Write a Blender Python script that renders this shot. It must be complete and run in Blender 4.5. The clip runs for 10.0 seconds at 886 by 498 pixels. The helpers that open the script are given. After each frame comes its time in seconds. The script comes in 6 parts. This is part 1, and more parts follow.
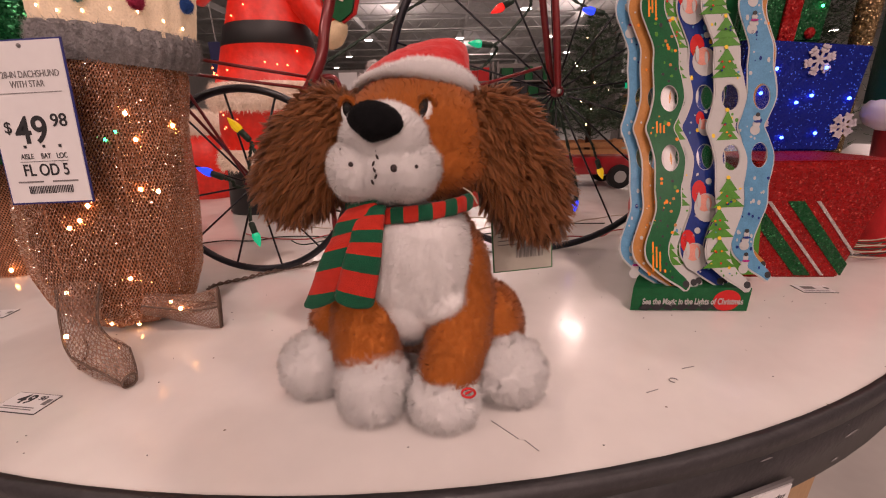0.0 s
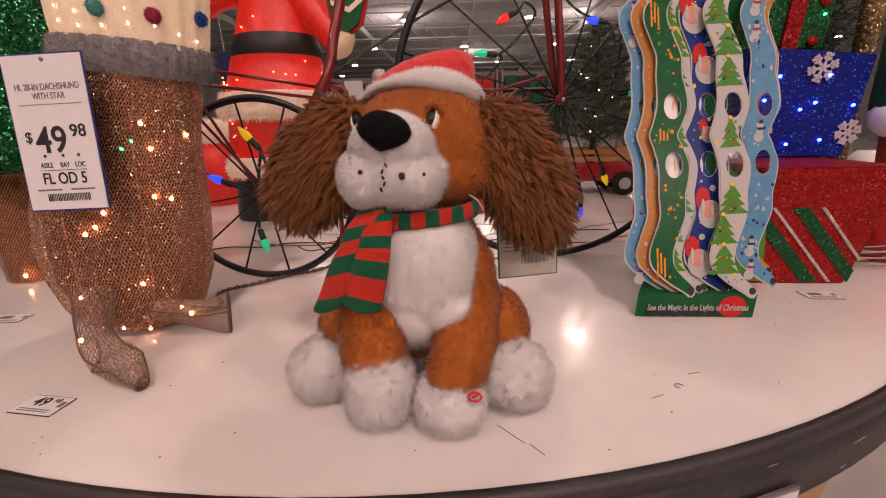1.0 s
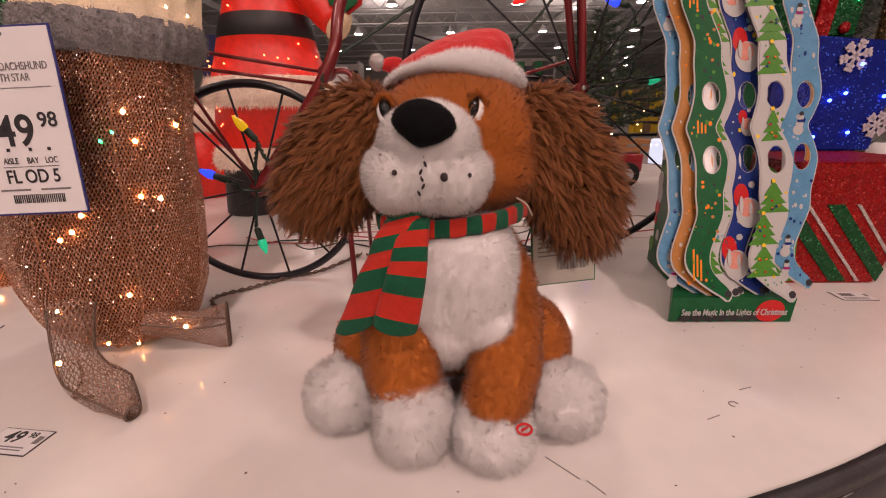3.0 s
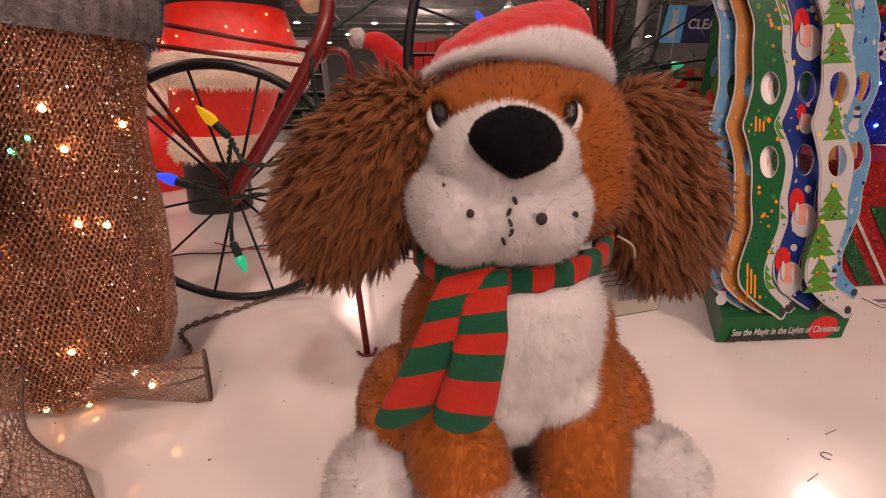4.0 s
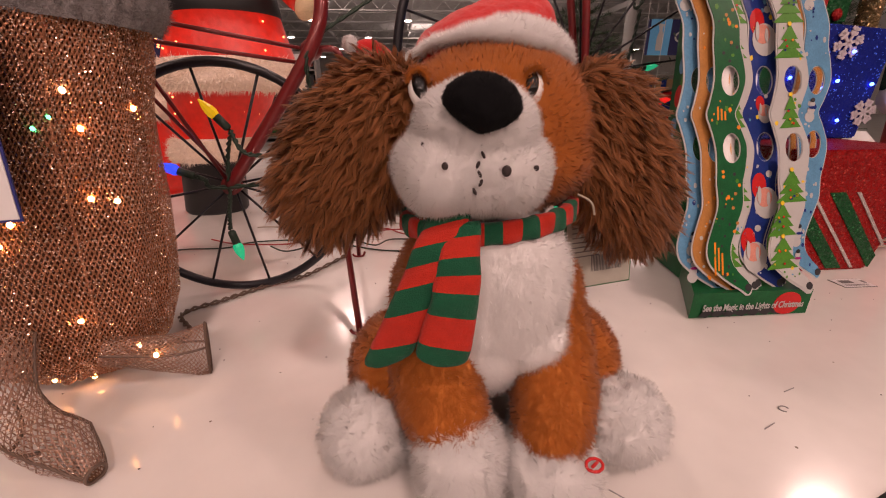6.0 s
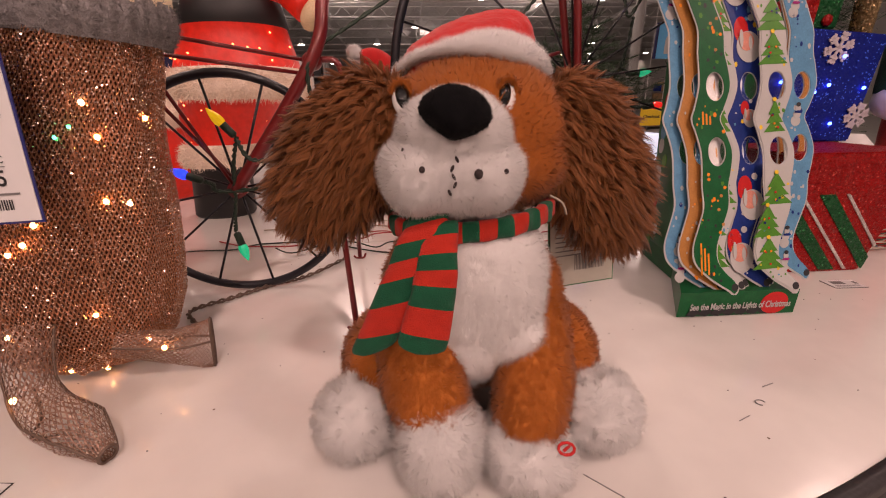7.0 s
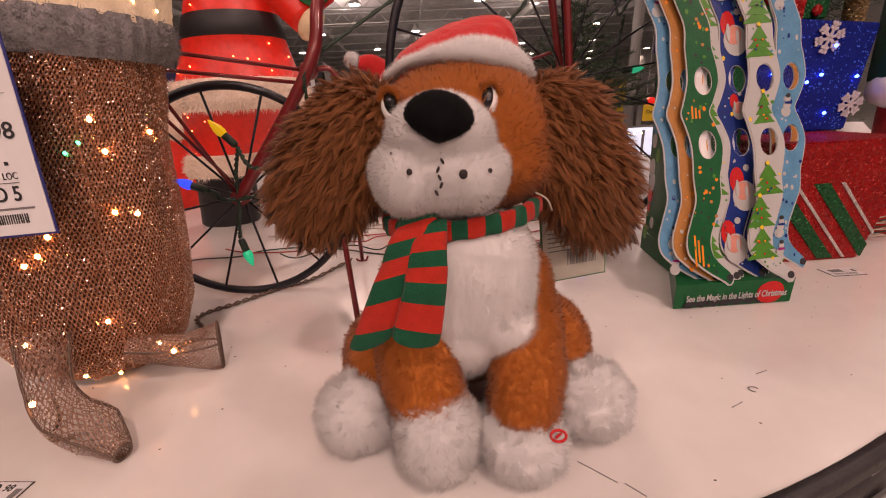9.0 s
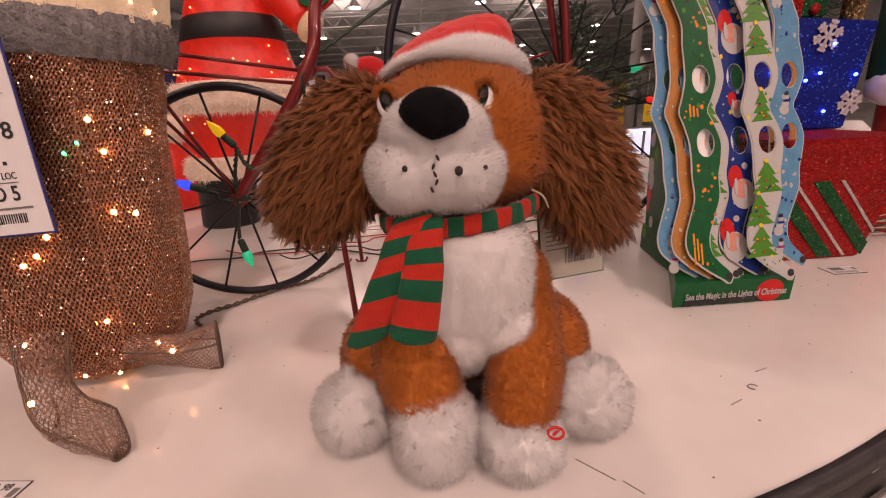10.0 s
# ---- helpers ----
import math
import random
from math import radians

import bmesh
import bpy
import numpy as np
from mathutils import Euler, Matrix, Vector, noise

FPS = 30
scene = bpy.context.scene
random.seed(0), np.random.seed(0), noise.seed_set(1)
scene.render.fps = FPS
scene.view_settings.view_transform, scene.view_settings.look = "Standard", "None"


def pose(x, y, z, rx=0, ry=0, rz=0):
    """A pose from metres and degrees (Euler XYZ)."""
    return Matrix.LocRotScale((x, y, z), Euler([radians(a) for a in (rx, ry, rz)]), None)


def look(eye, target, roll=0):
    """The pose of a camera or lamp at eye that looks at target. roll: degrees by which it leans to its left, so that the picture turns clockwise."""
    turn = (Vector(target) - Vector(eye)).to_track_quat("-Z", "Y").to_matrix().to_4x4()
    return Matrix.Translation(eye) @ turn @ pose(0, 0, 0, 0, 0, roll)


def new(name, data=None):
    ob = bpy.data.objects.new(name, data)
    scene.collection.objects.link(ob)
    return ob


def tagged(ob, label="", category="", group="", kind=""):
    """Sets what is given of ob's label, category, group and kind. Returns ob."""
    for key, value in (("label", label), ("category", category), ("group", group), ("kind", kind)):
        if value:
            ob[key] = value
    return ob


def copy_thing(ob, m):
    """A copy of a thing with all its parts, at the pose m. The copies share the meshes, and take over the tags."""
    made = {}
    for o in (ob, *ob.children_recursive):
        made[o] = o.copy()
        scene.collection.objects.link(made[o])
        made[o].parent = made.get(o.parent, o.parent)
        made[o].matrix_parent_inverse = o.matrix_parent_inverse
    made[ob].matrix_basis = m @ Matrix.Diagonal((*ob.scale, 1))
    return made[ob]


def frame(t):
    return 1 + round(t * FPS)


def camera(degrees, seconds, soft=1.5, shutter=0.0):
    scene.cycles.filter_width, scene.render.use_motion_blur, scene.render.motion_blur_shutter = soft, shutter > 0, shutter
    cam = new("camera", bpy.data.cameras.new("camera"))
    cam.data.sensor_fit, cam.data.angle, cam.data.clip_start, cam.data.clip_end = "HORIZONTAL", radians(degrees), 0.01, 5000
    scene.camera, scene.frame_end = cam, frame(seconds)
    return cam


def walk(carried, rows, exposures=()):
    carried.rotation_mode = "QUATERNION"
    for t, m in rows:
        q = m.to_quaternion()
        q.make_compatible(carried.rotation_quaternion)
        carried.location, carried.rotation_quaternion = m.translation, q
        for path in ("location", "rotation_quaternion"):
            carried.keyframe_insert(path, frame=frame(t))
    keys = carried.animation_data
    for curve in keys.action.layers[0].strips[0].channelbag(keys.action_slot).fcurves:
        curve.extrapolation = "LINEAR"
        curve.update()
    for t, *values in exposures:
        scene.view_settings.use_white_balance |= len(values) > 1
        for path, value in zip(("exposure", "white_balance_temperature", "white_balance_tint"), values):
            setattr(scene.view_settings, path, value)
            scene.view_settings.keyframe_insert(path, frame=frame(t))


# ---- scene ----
cam = camera(97.2, 10.0, soft=1.1)
PATH = [
    (0, (-0.2088, 0.132, 0.1932), (-0.2544, 2.4048, -0.576), -1.0),
    (0.5, (-0.2076, 0.1284, 0.1956), (-0.2676, 2.4072, -0.5556), -1.1),
    (1, (-0.21, 0.1272, 0.1944), (-0.2832, 2.412, -0.5364), -1.2),
    (1.5, (-0.21, 0.12, 0.1944), (-0.2988, 2.4096, -0.5196), -1.2),
    (2, (-0.2124, 0.1128, 0.1908), (-0.3084, 2.4048, -0.516), -1.2),
    (2.5, (-0.2208, 0.1272, 0.192), (-0.2808, 2.4072, -0.5544), -1.2),
    (2.7, (-0.228, 0.1404, 0.1944), (-0.2664, 2.4144, -0.5712), -1.1),
    (3.8, (-0.282, 0.2232, 0.2004), (-0.1188, 2.4468, -0.6876), -0.3),
    (4, (-0.2868, 0.234, 0.2076), (-0.09, 2.4456, -0.702), -0.3),
    (4.5, (-0.2928, 0.2448, 0.2112), (-0.0372, 2.448, -0.7056), -0.3),
    (5, (-0.294, 0.2472, 0.2124), (-0.0144, 2.448, -0.7044), -0.3),
    (5.5, (-0.2904, 0.2388, 0.204), (-0.0192, 2.454, -0.6816), -0.5),
    (6, (-0.2832, 0.2052, 0.192), (-0.0528, 2.4396, -0.6552), -0.6),
    (7.5, (-0.2688, 0.186, 0.1944), (-0.1032, 2.436, -0.624), -1.4),
    (8, (-0.2676, 0.1812, 0.1944), (-0.1104, 2.4336, -0.6192), -2.1),
    (8.5, (-0.264, 0.18, 0.1944), (-0.1164, 2.4348, -0.6168), -2.7),
    (9, (-0.264, 0.1788, 0.1944), (-0.12, 2.4348, -0.6132), -3.1),
    (9.5, (-0.2652, 0.1788, 0.192), (-0.1224, 2.4372, -0.606), -3.4),
    (10, (-0.2616, 0.1776, 0.192), (-0.1248, 2.4372, -0.6036), -3.4),
]
walk(cam, [(t, look(eye, target, roll)) for t, eye, target, roll in PATH],
     exposures=((0.0, 0.0, 6500, 12), (2.7, 0.0, 6500, 12), (3.8, 0.0, 6780, 15), (10.0, 0.0, 6850, 15)))

# ---- world, lamps, exposure ----
world = bpy.data.worlds.new("store_air")
scene.world = world
world.use_nodes = True
world.node_tree.nodes["Background"].inputs[0].default_value = (0.01, 0.009, 0.008, 1)

CEIL_Z = 6.0
LAMP_POWER = 115.0
# high-bay lamps over the table; the far rows are glowing fixtures built with the ceiling
for lx, ly, share in ((-4.2, 3.5, 0.5), (0.6, 3.5, 0.5), (5.4, 3.5, 0.5), (-4.2, -2.5, 0.65), (0.6, -2.5, 1.1), (5.4, -2.5, 1.0), (-1.8, 9.5, 0.8), (3.0, 9.5, 0.45), (-4.2, -8.5, 2.2), (0.6, -8.5, 3.7), (5.4, -8.5, 2.9)):
    d = bpy.data.lights.new("high_bay_lamp", "AREA")
    d.shape, d.size, d.energy, d.color = "DISK", 0.55, LAMP_POWER * share, (1.0, 0.715, 0.645)
    o = new("high_bay_lamp", d)
    o.location = (lx, ly, CEIL_Z - 0.75)
# open lamps over the far aisles, which also light the roof deck
for lx, ly in ((-8.0, 15.5), (1.0, 15.5), (10.0, 15.5), (-3.5, 27.0), (7.5, 27.0), (2.0, 40.0)):
    d = bpy.data.lights.new("aisle_lamp", "POINT")
    d.shadow_soft_size, d.energy, d.color = 0.28, 200.0, (1.0, 0.80, 0.74)
    o = new("aisle_lamp", d)
    o.location = (lx, ly, CEIL_Z - 0.95)


# ---- materials ----
def mat(name, col, rough=0.6, metal=0.0, var=0.12, scale=40.0, bump=0.0, bscale=None, emit=None, estr=0.0, island=0.0, spec=0.5, sheen=0.0, coat=0.0, objvar=0.0):
    """A painted, woven or moulded surface: colour varied at two scales, fine relief."""
    m = bpy.data.materials.new(name)
    m.use_nodes = True
    n, l = m.node_tree.nodes, m.node_tree.links
    b = n["Principled BSDF"]
    b.inputs["Roughness"].default_value = rough
    b.inputs["Metallic"].default_value = metal
    b.inputs["Specular IOR Level"].default_value = spec
    b.inputs["Sheen Weight"].default_value = sheen
    b.inputs["Coat Weight"].default_value = coat
    tc = n.new("ShaderNodeTexCoord")
    n1, n2 = n.new("ShaderNodeTexNoise"), n.new("ShaderNodeTexNoise")
    n1.inputs["Scale"].default_value = scale
    n1.inputs["Detail"].default_value = 5
    n2.inputs["Scale"].default_value = scale * 7
    l.new(tc.outputs["Object"], n1.inputs["Vector"])
    l.new(tc.outputs["Object"], n2.inputs["Vector"])
    add = n.new("ShaderNodeMath")
    add.operation = "ADD"
    l.new(n1.outputs["Fac"], add.inputs[0])
    l.new(n2.outputs["Fac"], add.inputs[1])
    last = add
    for weight, src in ((island, "ShaderNodeNewGeometry"), (objvar, "ShaderNodeObjectInfo")):
        if weight:
            g = n.new(src)
            mul = n.new("ShaderNodeMath")
            mul.operation = "MULTIPLY_ADD"
            mul.inputs[1].default_value = weight
            l.new(g.outputs["Random Per Island" if src.endswith("Geometry") else "Random"], mul.inputs[0])
            l.new(last.outputs[0], mul.inputs[2])
            last = mul
    mr = n.new("ShaderNodeMapRange")
    mr.inputs["From Min"].default_value = 0.5
    mr.inputs["From Max"].default_value = 1.5 + island + objvar
    mr.inputs["To Min"].default_value = 1 - var
    mr.inputs["To Max"].default_value = 1 + var
    l.new(last.outputs[0], mr.inputs["Value"])
    hsv = n.new("ShaderNodeHueSaturation")
    hsv.inputs["Color"].default_value = (*col, 1)
    l.new(mr.outputs[0], hsv.inputs["Value"])
    l.new(hsv.outputs[0], b.inputs["Base Color"])
    if bump:
        bn = n.new("ShaderNodeBump")
        bn.inputs["Strength"].default_value = bump
        bn.inputs["Distance"].default_value = 0.002
        n3 = n.new("ShaderNodeTexNoise")
        n3.inputs["Scale"].default_value = bscale or scale * 5
        n3.inputs["Detail"].default_value = 6
        l.new(tc.outputs["Object"], n3.inputs["Vector"])
        l.new(n3.outputs["Fac"], bn.inputs["Height"])
        l.new(bn.outputs[0], b.inputs["Normal"])
    if emit:
        b.inputs["Emission Color"].default_value = (*emit, 1)
        b.inputs["Emission Strength"].default_value = estr
    return m


def glitter(name, col, scale=900.0, rough=0.25, metal=0.6, tilt=1.0, flake=None):
    """Glitter: every tiny cell has its own tilt and brightness."""
    m = mat(name, col, rough, metal, 0.25, 30)
    n, l = m.node_tree.nodes, m.node_tree.links
    b = n["Principled BSDF"]
    tc = n.new("ShaderNodeTexCoord")
    vo = n.new("ShaderNodeTexVoronoi")
    vo.inputs["Scale"].default_value = scale
    l.new(tc.outputs["Object"], vo.inputs["Vector"])
    sub = n.new("ShaderNodeVectorMath")
    sub.operation = "SUBTRACT"
    sub.inputs[1].default_value = (0.5, 0.5, 0.5)
    l.new(vo.outputs["Color"], sub.inputs[0])
    sc = n.new("ShaderNodeVectorMath")
    sc.operation = "SCALE"
    sc.inputs["Scale"].default_value = tilt
    l.new(sub.outputs[0], sc.inputs[0])
    geo = n.new("ShaderNodeNewGeometry")
    ad = n.new("ShaderNodeVectorMath")
    l.new(geo.outputs["Normal"], ad.inputs[0])
    l.new(sc.outputs[0], ad.inputs[1])
    no = n.new("ShaderNodeVectorMath")
    no.operation = "NORMALIZE"
    l.new(ad.outputs[0], no.inputs[0])
    l.new(no.outputs[0], b.inputs["Normal"])
    # sparse pale flakes among the coloured ones
    sep = n.new("ShaderNodeSeparateColor")
    l.new(vo.outputs["Color"], sep.inputs[0])
    gt = n.new("ShaderNodeMath")
    gt.operation = "GREATER_THAN"
    gt.inputs[1].default_value = 0.955
    l.new(sep.outputs[1], gt.inputs[0])
    mx = n.new("ShaderNodeMix")
    mx.data_type = "RGBA"
    l.new(gt.outputs[0], mx.inputs["Factor"])
    old = b.inputs["Base Color"].links[0].from_socket
    l.new(old, mx.inputs["A"])
    mx.inputs["B"].default_value = (*(flake or tuple(min(1, c * 2 + 0.25) for c in col)), 1)
    l.new(mx.outputs["Result"], b.inputs["Base Color"])
    return m


def glow(name, col, strength):
    m = bpy.data.materials.new(name)
    m.use_nodes = True
    b = m.node_tree.nodes["Principled BSDF"]
    b.inputs["Base Color"].default_value = (*col, 1)
    b.inputs["Roughness"].default_value = 0.25
    b.inputs["Emission Color"].default_value = (*col, 1)
    b.inputs["Emission Strength"].default_value = strength
    return m


def clear(name, col=(1, 1, 1), rough=0.05):
    m = bpy.data.materials.new(name)
    m.use_nodes = True
    b = m.node_tree.nodes["Principled BSDF"]
    b.inputs["Base Color"].default_value = (*col, 1)
    b.inputs["Roughness"].default_value = rough
    b.inputs["Transmission Weight"].default_value = 1.0
    b.inputs["IOR"].default_value = 1.3
    return m


def laminate():
    """White laminate table top: satin gloss, faint smears, a few specks and scuffs."""
    m = mat("white_laminate", (0.70, 0.67, 0.64), 0.2, 0, 0.05, 6, 0.03, 60, coat=0.12)
    n, l = m.node_tree.nodes, m.node_tree.links
    b = n["Principled BSDF"]
    tc = n.new("ShaderNodeTexCoord")
    a = n.new("ShaderNodeTexNoise")
    a.inputs["Scale"].default_value = 14
    a.inputs["Detail"].default_value = 8
    l.new(tc.outputs["Object"], a.inputs["Vector"])
    r = n.new("ShaderNodeMapRange")
    r.inputs["From Min"].default_value, r.inputs["From Max"].default_value = 0.35, 0.7
    r.inputs["To Min"].default_value, r.inputs["To Max"].default_value = 0.14, 0.26
    l.new(a.outputs["Fac"], r.inputs["Value"])
    l.new(r.outputs[0], b.inputs["Roughness"])
    v = n.new("ShaderNodeTexVoronoi")
    v.inputs["Scale"].default_value = 26
    v.inputs["Randomness"].default_value = 1
    l.new(tc.outputs["Object"], v.inputs["Vector"])
    lt = n.new("ShaderNodeMath")
    lt.operation = "LESS_THAN"
    lt.inputs[1].default_value = 0.022
    l.new(v.outputs["Distance"], lt.inputs[0])
    mx = n.new("ShaderNodeMix")
    mx.data_type = "RGBA"
    l.new(lt.outputs[0], mx.inputs["Factor"])
    l.new(b.inputs["Base Color"].links[0].from_socket, mx.inputs["A"])
    mx.inputs["B"].default_value = (0.18, 0.14, 0.11, 1)
    l.new(mx.outputs["Result"], b.inputs["Base Color"])
    return m


M = dict(
    laminate=laminate(),
    rubber=mat("black_rubber_edge", (0.028, 0.026, 0.028), 0.45, 0, 0.5, 30, 0.25, 200),
    scuff=mat("pale_scuff", (0.25, 0.24, 0.24), 0.8, 0, 0.4, 300),
    cardboard=mat("brown_cardboard", (0.30, 0.19, 0.10), 0.85, 0, 0.15, 12, 0.2, 150),
    concrete=mat("polished_concrete", (0.32, 0.30, 0.28), 0.35, 0, 0.2, 1.2, 0.05, 20),
    deck=mat("white_roof_deck", (0.66, 0.64, 0.63), 0.8, 0, 0.2, 0.6),
    steel=mat("painted_steel_joist", (0.62, 0.60, 0.59), 0.55, 0.0, 0.15, 2),
    wall=mat("store_wall_paint", (0.55, 0.51, 0.48), 0.8, 0, 0.12, 0.7),
    shelf=mat("shelf_steel", (0.22, 0.20, 0.19), 0.5, 0.3, 0.2, 3),
    fur=mat("ginger_plush", (0.45, 0.143, 0.026), 0.9, 0, 0.22, 60, sheen=0.25, island=0.45, spec=0.2),
    white_fur=mat("white_plush", (0.92, 0.91, 0.90), 0.9, 0, 0.03, 60, sheen=0.3, island=0.04, spec=0.2),
    shag=mat("brown_shaggy_plush", (0.37, 0.150, 0.056), 0.8, 0, 0.35, 45, sheen=0.3, island=0.5, spec=0.2),
    velvet=mat("black_velour", (0.006, 0.006, 0.007), 0.95, 0, 0.3, 400, sheen=0.03, spec=0.1),
    gloss_black=mat("glossy_black_plastic", (0.006, 0.006, 0.006), 0.08),
    eye_white=mat("white_plastic", (0.8, 0.8, 0.78), 0.2),
    thread=mat("brown_thread", (0.03, 0.02, 0.02), 0.8),
    red_felt=mat("red_felt", (0.52, 0.022, 0.022), 0.9, 0, 0.18, 90, 0.3, 600, sheen=0.25, spec=0.2),
    green_knit=mat("green_knit", (0.006, 0.080, 0.038), 0.9, 0, 0.2, 200, 0.5, 1500, sheen=0.1, spec=0.2),
    red_knit=mat("red_knit", (0.44, 0.026, 0.014), 0.9, 0, 0.2, 200, 0.5, 1500, sheen=0.1, spec=0.2),
    bronze=glitter("bronze_glitter_mesh", (0.46, 0.205, 0.11), 1100, 0.35, 0.55, 1.4, (0.95, 0.75, 0.6)),
    # dark colour that stands for the shade inside the netted shapes
    bronze_shade=mat("bronze_inner_mesh", (0.095, 0.040, 0.022), 0.8, 0.1, 0.5, 500, 0.8, 800),
    foot_net=glitter("grey_bronze_net", (0.32, 0.195, 0.145), 1100, 0.4, 0.4, 1.2, (0.85, 0.7, 0.6)),
    wire_brown=mat("brown_cable", (0.11, 0.07, 0.05), 0.6),
    grey_knit=mat("grey_knit", (0.25, 0.237, 0.237), 0.95, 0, 0.35, 120, 0.8, 500, sheen=0.2, spec=0.1),
    # light from within the sweater is put into the knit as emission
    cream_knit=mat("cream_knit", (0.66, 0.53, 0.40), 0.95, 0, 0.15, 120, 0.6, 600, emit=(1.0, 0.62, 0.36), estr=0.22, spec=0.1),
    pom_teal=mat("teal_pompom", (0.10, 0.36, 0.34), 0.95, 0, 0.2, 300, 0.5),
    pom_red=mat("crimson_pompom", (0.42, 0.03, 0.09), 0.95, 0, 0.2, 300, 0.5),
    pom_blue=mat("blue_pompom", (0.02, 0.08, 0.30), 0.95, 0, 0.2, 300, 0.5),
    felt=mat("pale_felt", (0.55, 0.50, 0.54), 0.95, 0, 0.1, 200, 0.4, 800, spec=0.1),
    paper=mat("white_card", (0.68, 0.67, 0.67), 0.45, 0, 0.03, 20),
    tag_paper=mat("pale_green_card", (0.46, 0.45, 0.38), 0.5, 0, 0.06, 40),
    tag_green=mat("green_card_edge", (0.03, 0.14, 0.05), 0.5),
    ink=mat("black_ink", (0.015, 0.015, 0.018), 0.6),
    ink_grey=mat("grey_ink", (0.16, 0.15, 0.15), 0.6),
    ink_blue=mat("navy_ink", (0.02, 0.025, 0.16), 0.5),
    print_white=mat("white_print", (0.44, 0.44, 0.43), 0.35, 0, 0.05, 80),
    print_green=mat("green_print", (0.008, 0.092, 0.030), 0.3, 0, 0.3, 120),
    print_leaf=mat("leaf_green_print", (0.07, 0.22, 0.03), 0.3, 0, 0.25, 150),
    print_navy=mat("navy_print", (0.012, 0.030, 0.17), 0.3, 0, 0.3, 100),
    print_sky=mat("sky_blue_print", (0.10, 0.26, 0.42), 0.3, 0, 0.25, 90),
    print_tan=mat("ginger_print", (0.42, 0.19, 0.055), 0.3, 0, 0.2, 90),
    print_pink=mat("rose_print", (0.62, 0.26, 0.20), 0.35, 0, 0.2, 120),
    print_red=mat("red_print", (0.50, 0.02, 0.02), 0.3, 0, 0.15, 90),
    print_gold=mat("orange_print", (0.75, 0.24, 0.02), 0.35),
    print_yellow=mat("yellow_print", (0.75, 0.52, 0.04), 0.35),
    print_purple=mat("magenta_print", (0.30, 0.02, 0.16), 0.35),
    film=clear("clear_lens_film"),
    red_glitter=glitter("red_glitter", (0.26, 0.005, 0.005), 700, 0.4, 0.1, 1.1, (0.55, 0.08, 0.06)),
    green_glitter=glitter("green_glitter", (0.005, 0.065, 0.018), 700, 0.4, 0.1, 1.1, (0.07, 0.32, 0.12)),
    blue_glitter=glitter("blue_glitter", (0.002, 0.010, 0.18), 700, 0.6, 0.0, 0.5, (0.06, 0.16, 0.9)),
    silver_glitter=glitter("silver_glitter", (0.52, 0.48, 0.45), 900, 0.3, 0.4, 1.0),
    gold_glitter=glitter("gold_glitter", (0.30, 0.20, 0.09), 700, 0.25, 0.7, 1.4, (1, 0.9, 0.6)),
    tinsel=glitter("green_tinsel", (0.002, 0.075, 0.020), 420, 0.25, 0.7, 1.2, (0.06, 0.42, 0.14)),
    bike_red=mat("dark_red_enamel", (0.17, 0.014, 0.016), 0.28, 0.1, 0.2, 60, coat=0.3),
    bike_black=mat("black_enamel", (0.012, 0.012, 0.017), 0.35, 0.2, 0.3, 60),
    cable_green=mat("dark_green_cable", (0.012, 0.03, 0.018), 0.5),
    cable_red=mat("red_cable", (0.38, 0.03, 0.03), 0.5),
    cable_white=mat("pale_cable", (0.42, 0.36, 0.28), 0.5),
    zinc=mat("zinc_nut", (0.6, 0.58, 0.55), 0.3, 0.9),
    # the figure's inner light is put into fabric, fleece and mitten as emission
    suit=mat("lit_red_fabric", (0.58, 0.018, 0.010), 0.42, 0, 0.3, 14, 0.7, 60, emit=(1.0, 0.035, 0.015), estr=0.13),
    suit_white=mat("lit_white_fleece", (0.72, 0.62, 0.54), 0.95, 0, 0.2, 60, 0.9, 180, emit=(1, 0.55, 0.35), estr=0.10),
    suit_black=mat("black_satin", (0.012, 0.011, 0.012), 0.5, 0, 0.2, 40),
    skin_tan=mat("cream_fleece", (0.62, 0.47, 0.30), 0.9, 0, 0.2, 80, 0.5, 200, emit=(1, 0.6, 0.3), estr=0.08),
    needle=mat("dark_fir_needles", (0.018, 0.042, 0.018), 0.6, 0, 0.5, 30, island=1.5),
    bark=mat("fir_stem", (0.05, 0.035, 0.022), 0.9),
    wagon_red=mat("red_wagon_enamel", (0.34, 0.014, 0.02), 0.3, 0, 0.15, 20, coat=0.3),
    pine=mat("raw_pine", (0.42, 0.20, 0.08), 0.7, 0, 0.25, 40),
    tyre=mat("tyre_rubber", (0.012, 0.012, 0.012), 0.8),
    sign_navy=mat("navy_sign", (0.012, 0.014, 0.075), 0.5, 0, 0.1, 3),
    sign_blue=mat("light_blue_sign", (0.10, 0.38, 0.68), 0.5, 0, 0.1, 3),
    warm=glow("warm_bulb", (1.0, 0.42, 0.13), 30.0),
    warm_dim=glow("warm_small_bulb", (1.0, 0.60, 0.30), 14.0),
    red_dot=glow("red_lit_bulb", (1.0, 0.16, 0.06), 7.0),
    bulb_green=glow("green_bulb", (0.005, 0.42, 0.20), 0.7),
    bulb_red=glow("red_bulb", (0.75, 0.02, 0.015), 0.9),
    bulb_blue=glow("blue_bulb", (0.02, 0.05, 0.9), 1.6),
    bulb_yellow=glow("yellow_bulb", (0.75, 0.45, 0.01), 0.5),
    led_blue=glow("blue_led", (0.05, 0.12, 1.0), 14.0),
    led_green=glow("green_led", (0.05, 1.0, 0.35), 8.0),
    tube=glow("lamp_glass", (1.0, 0.80, 0.72), 15.0),
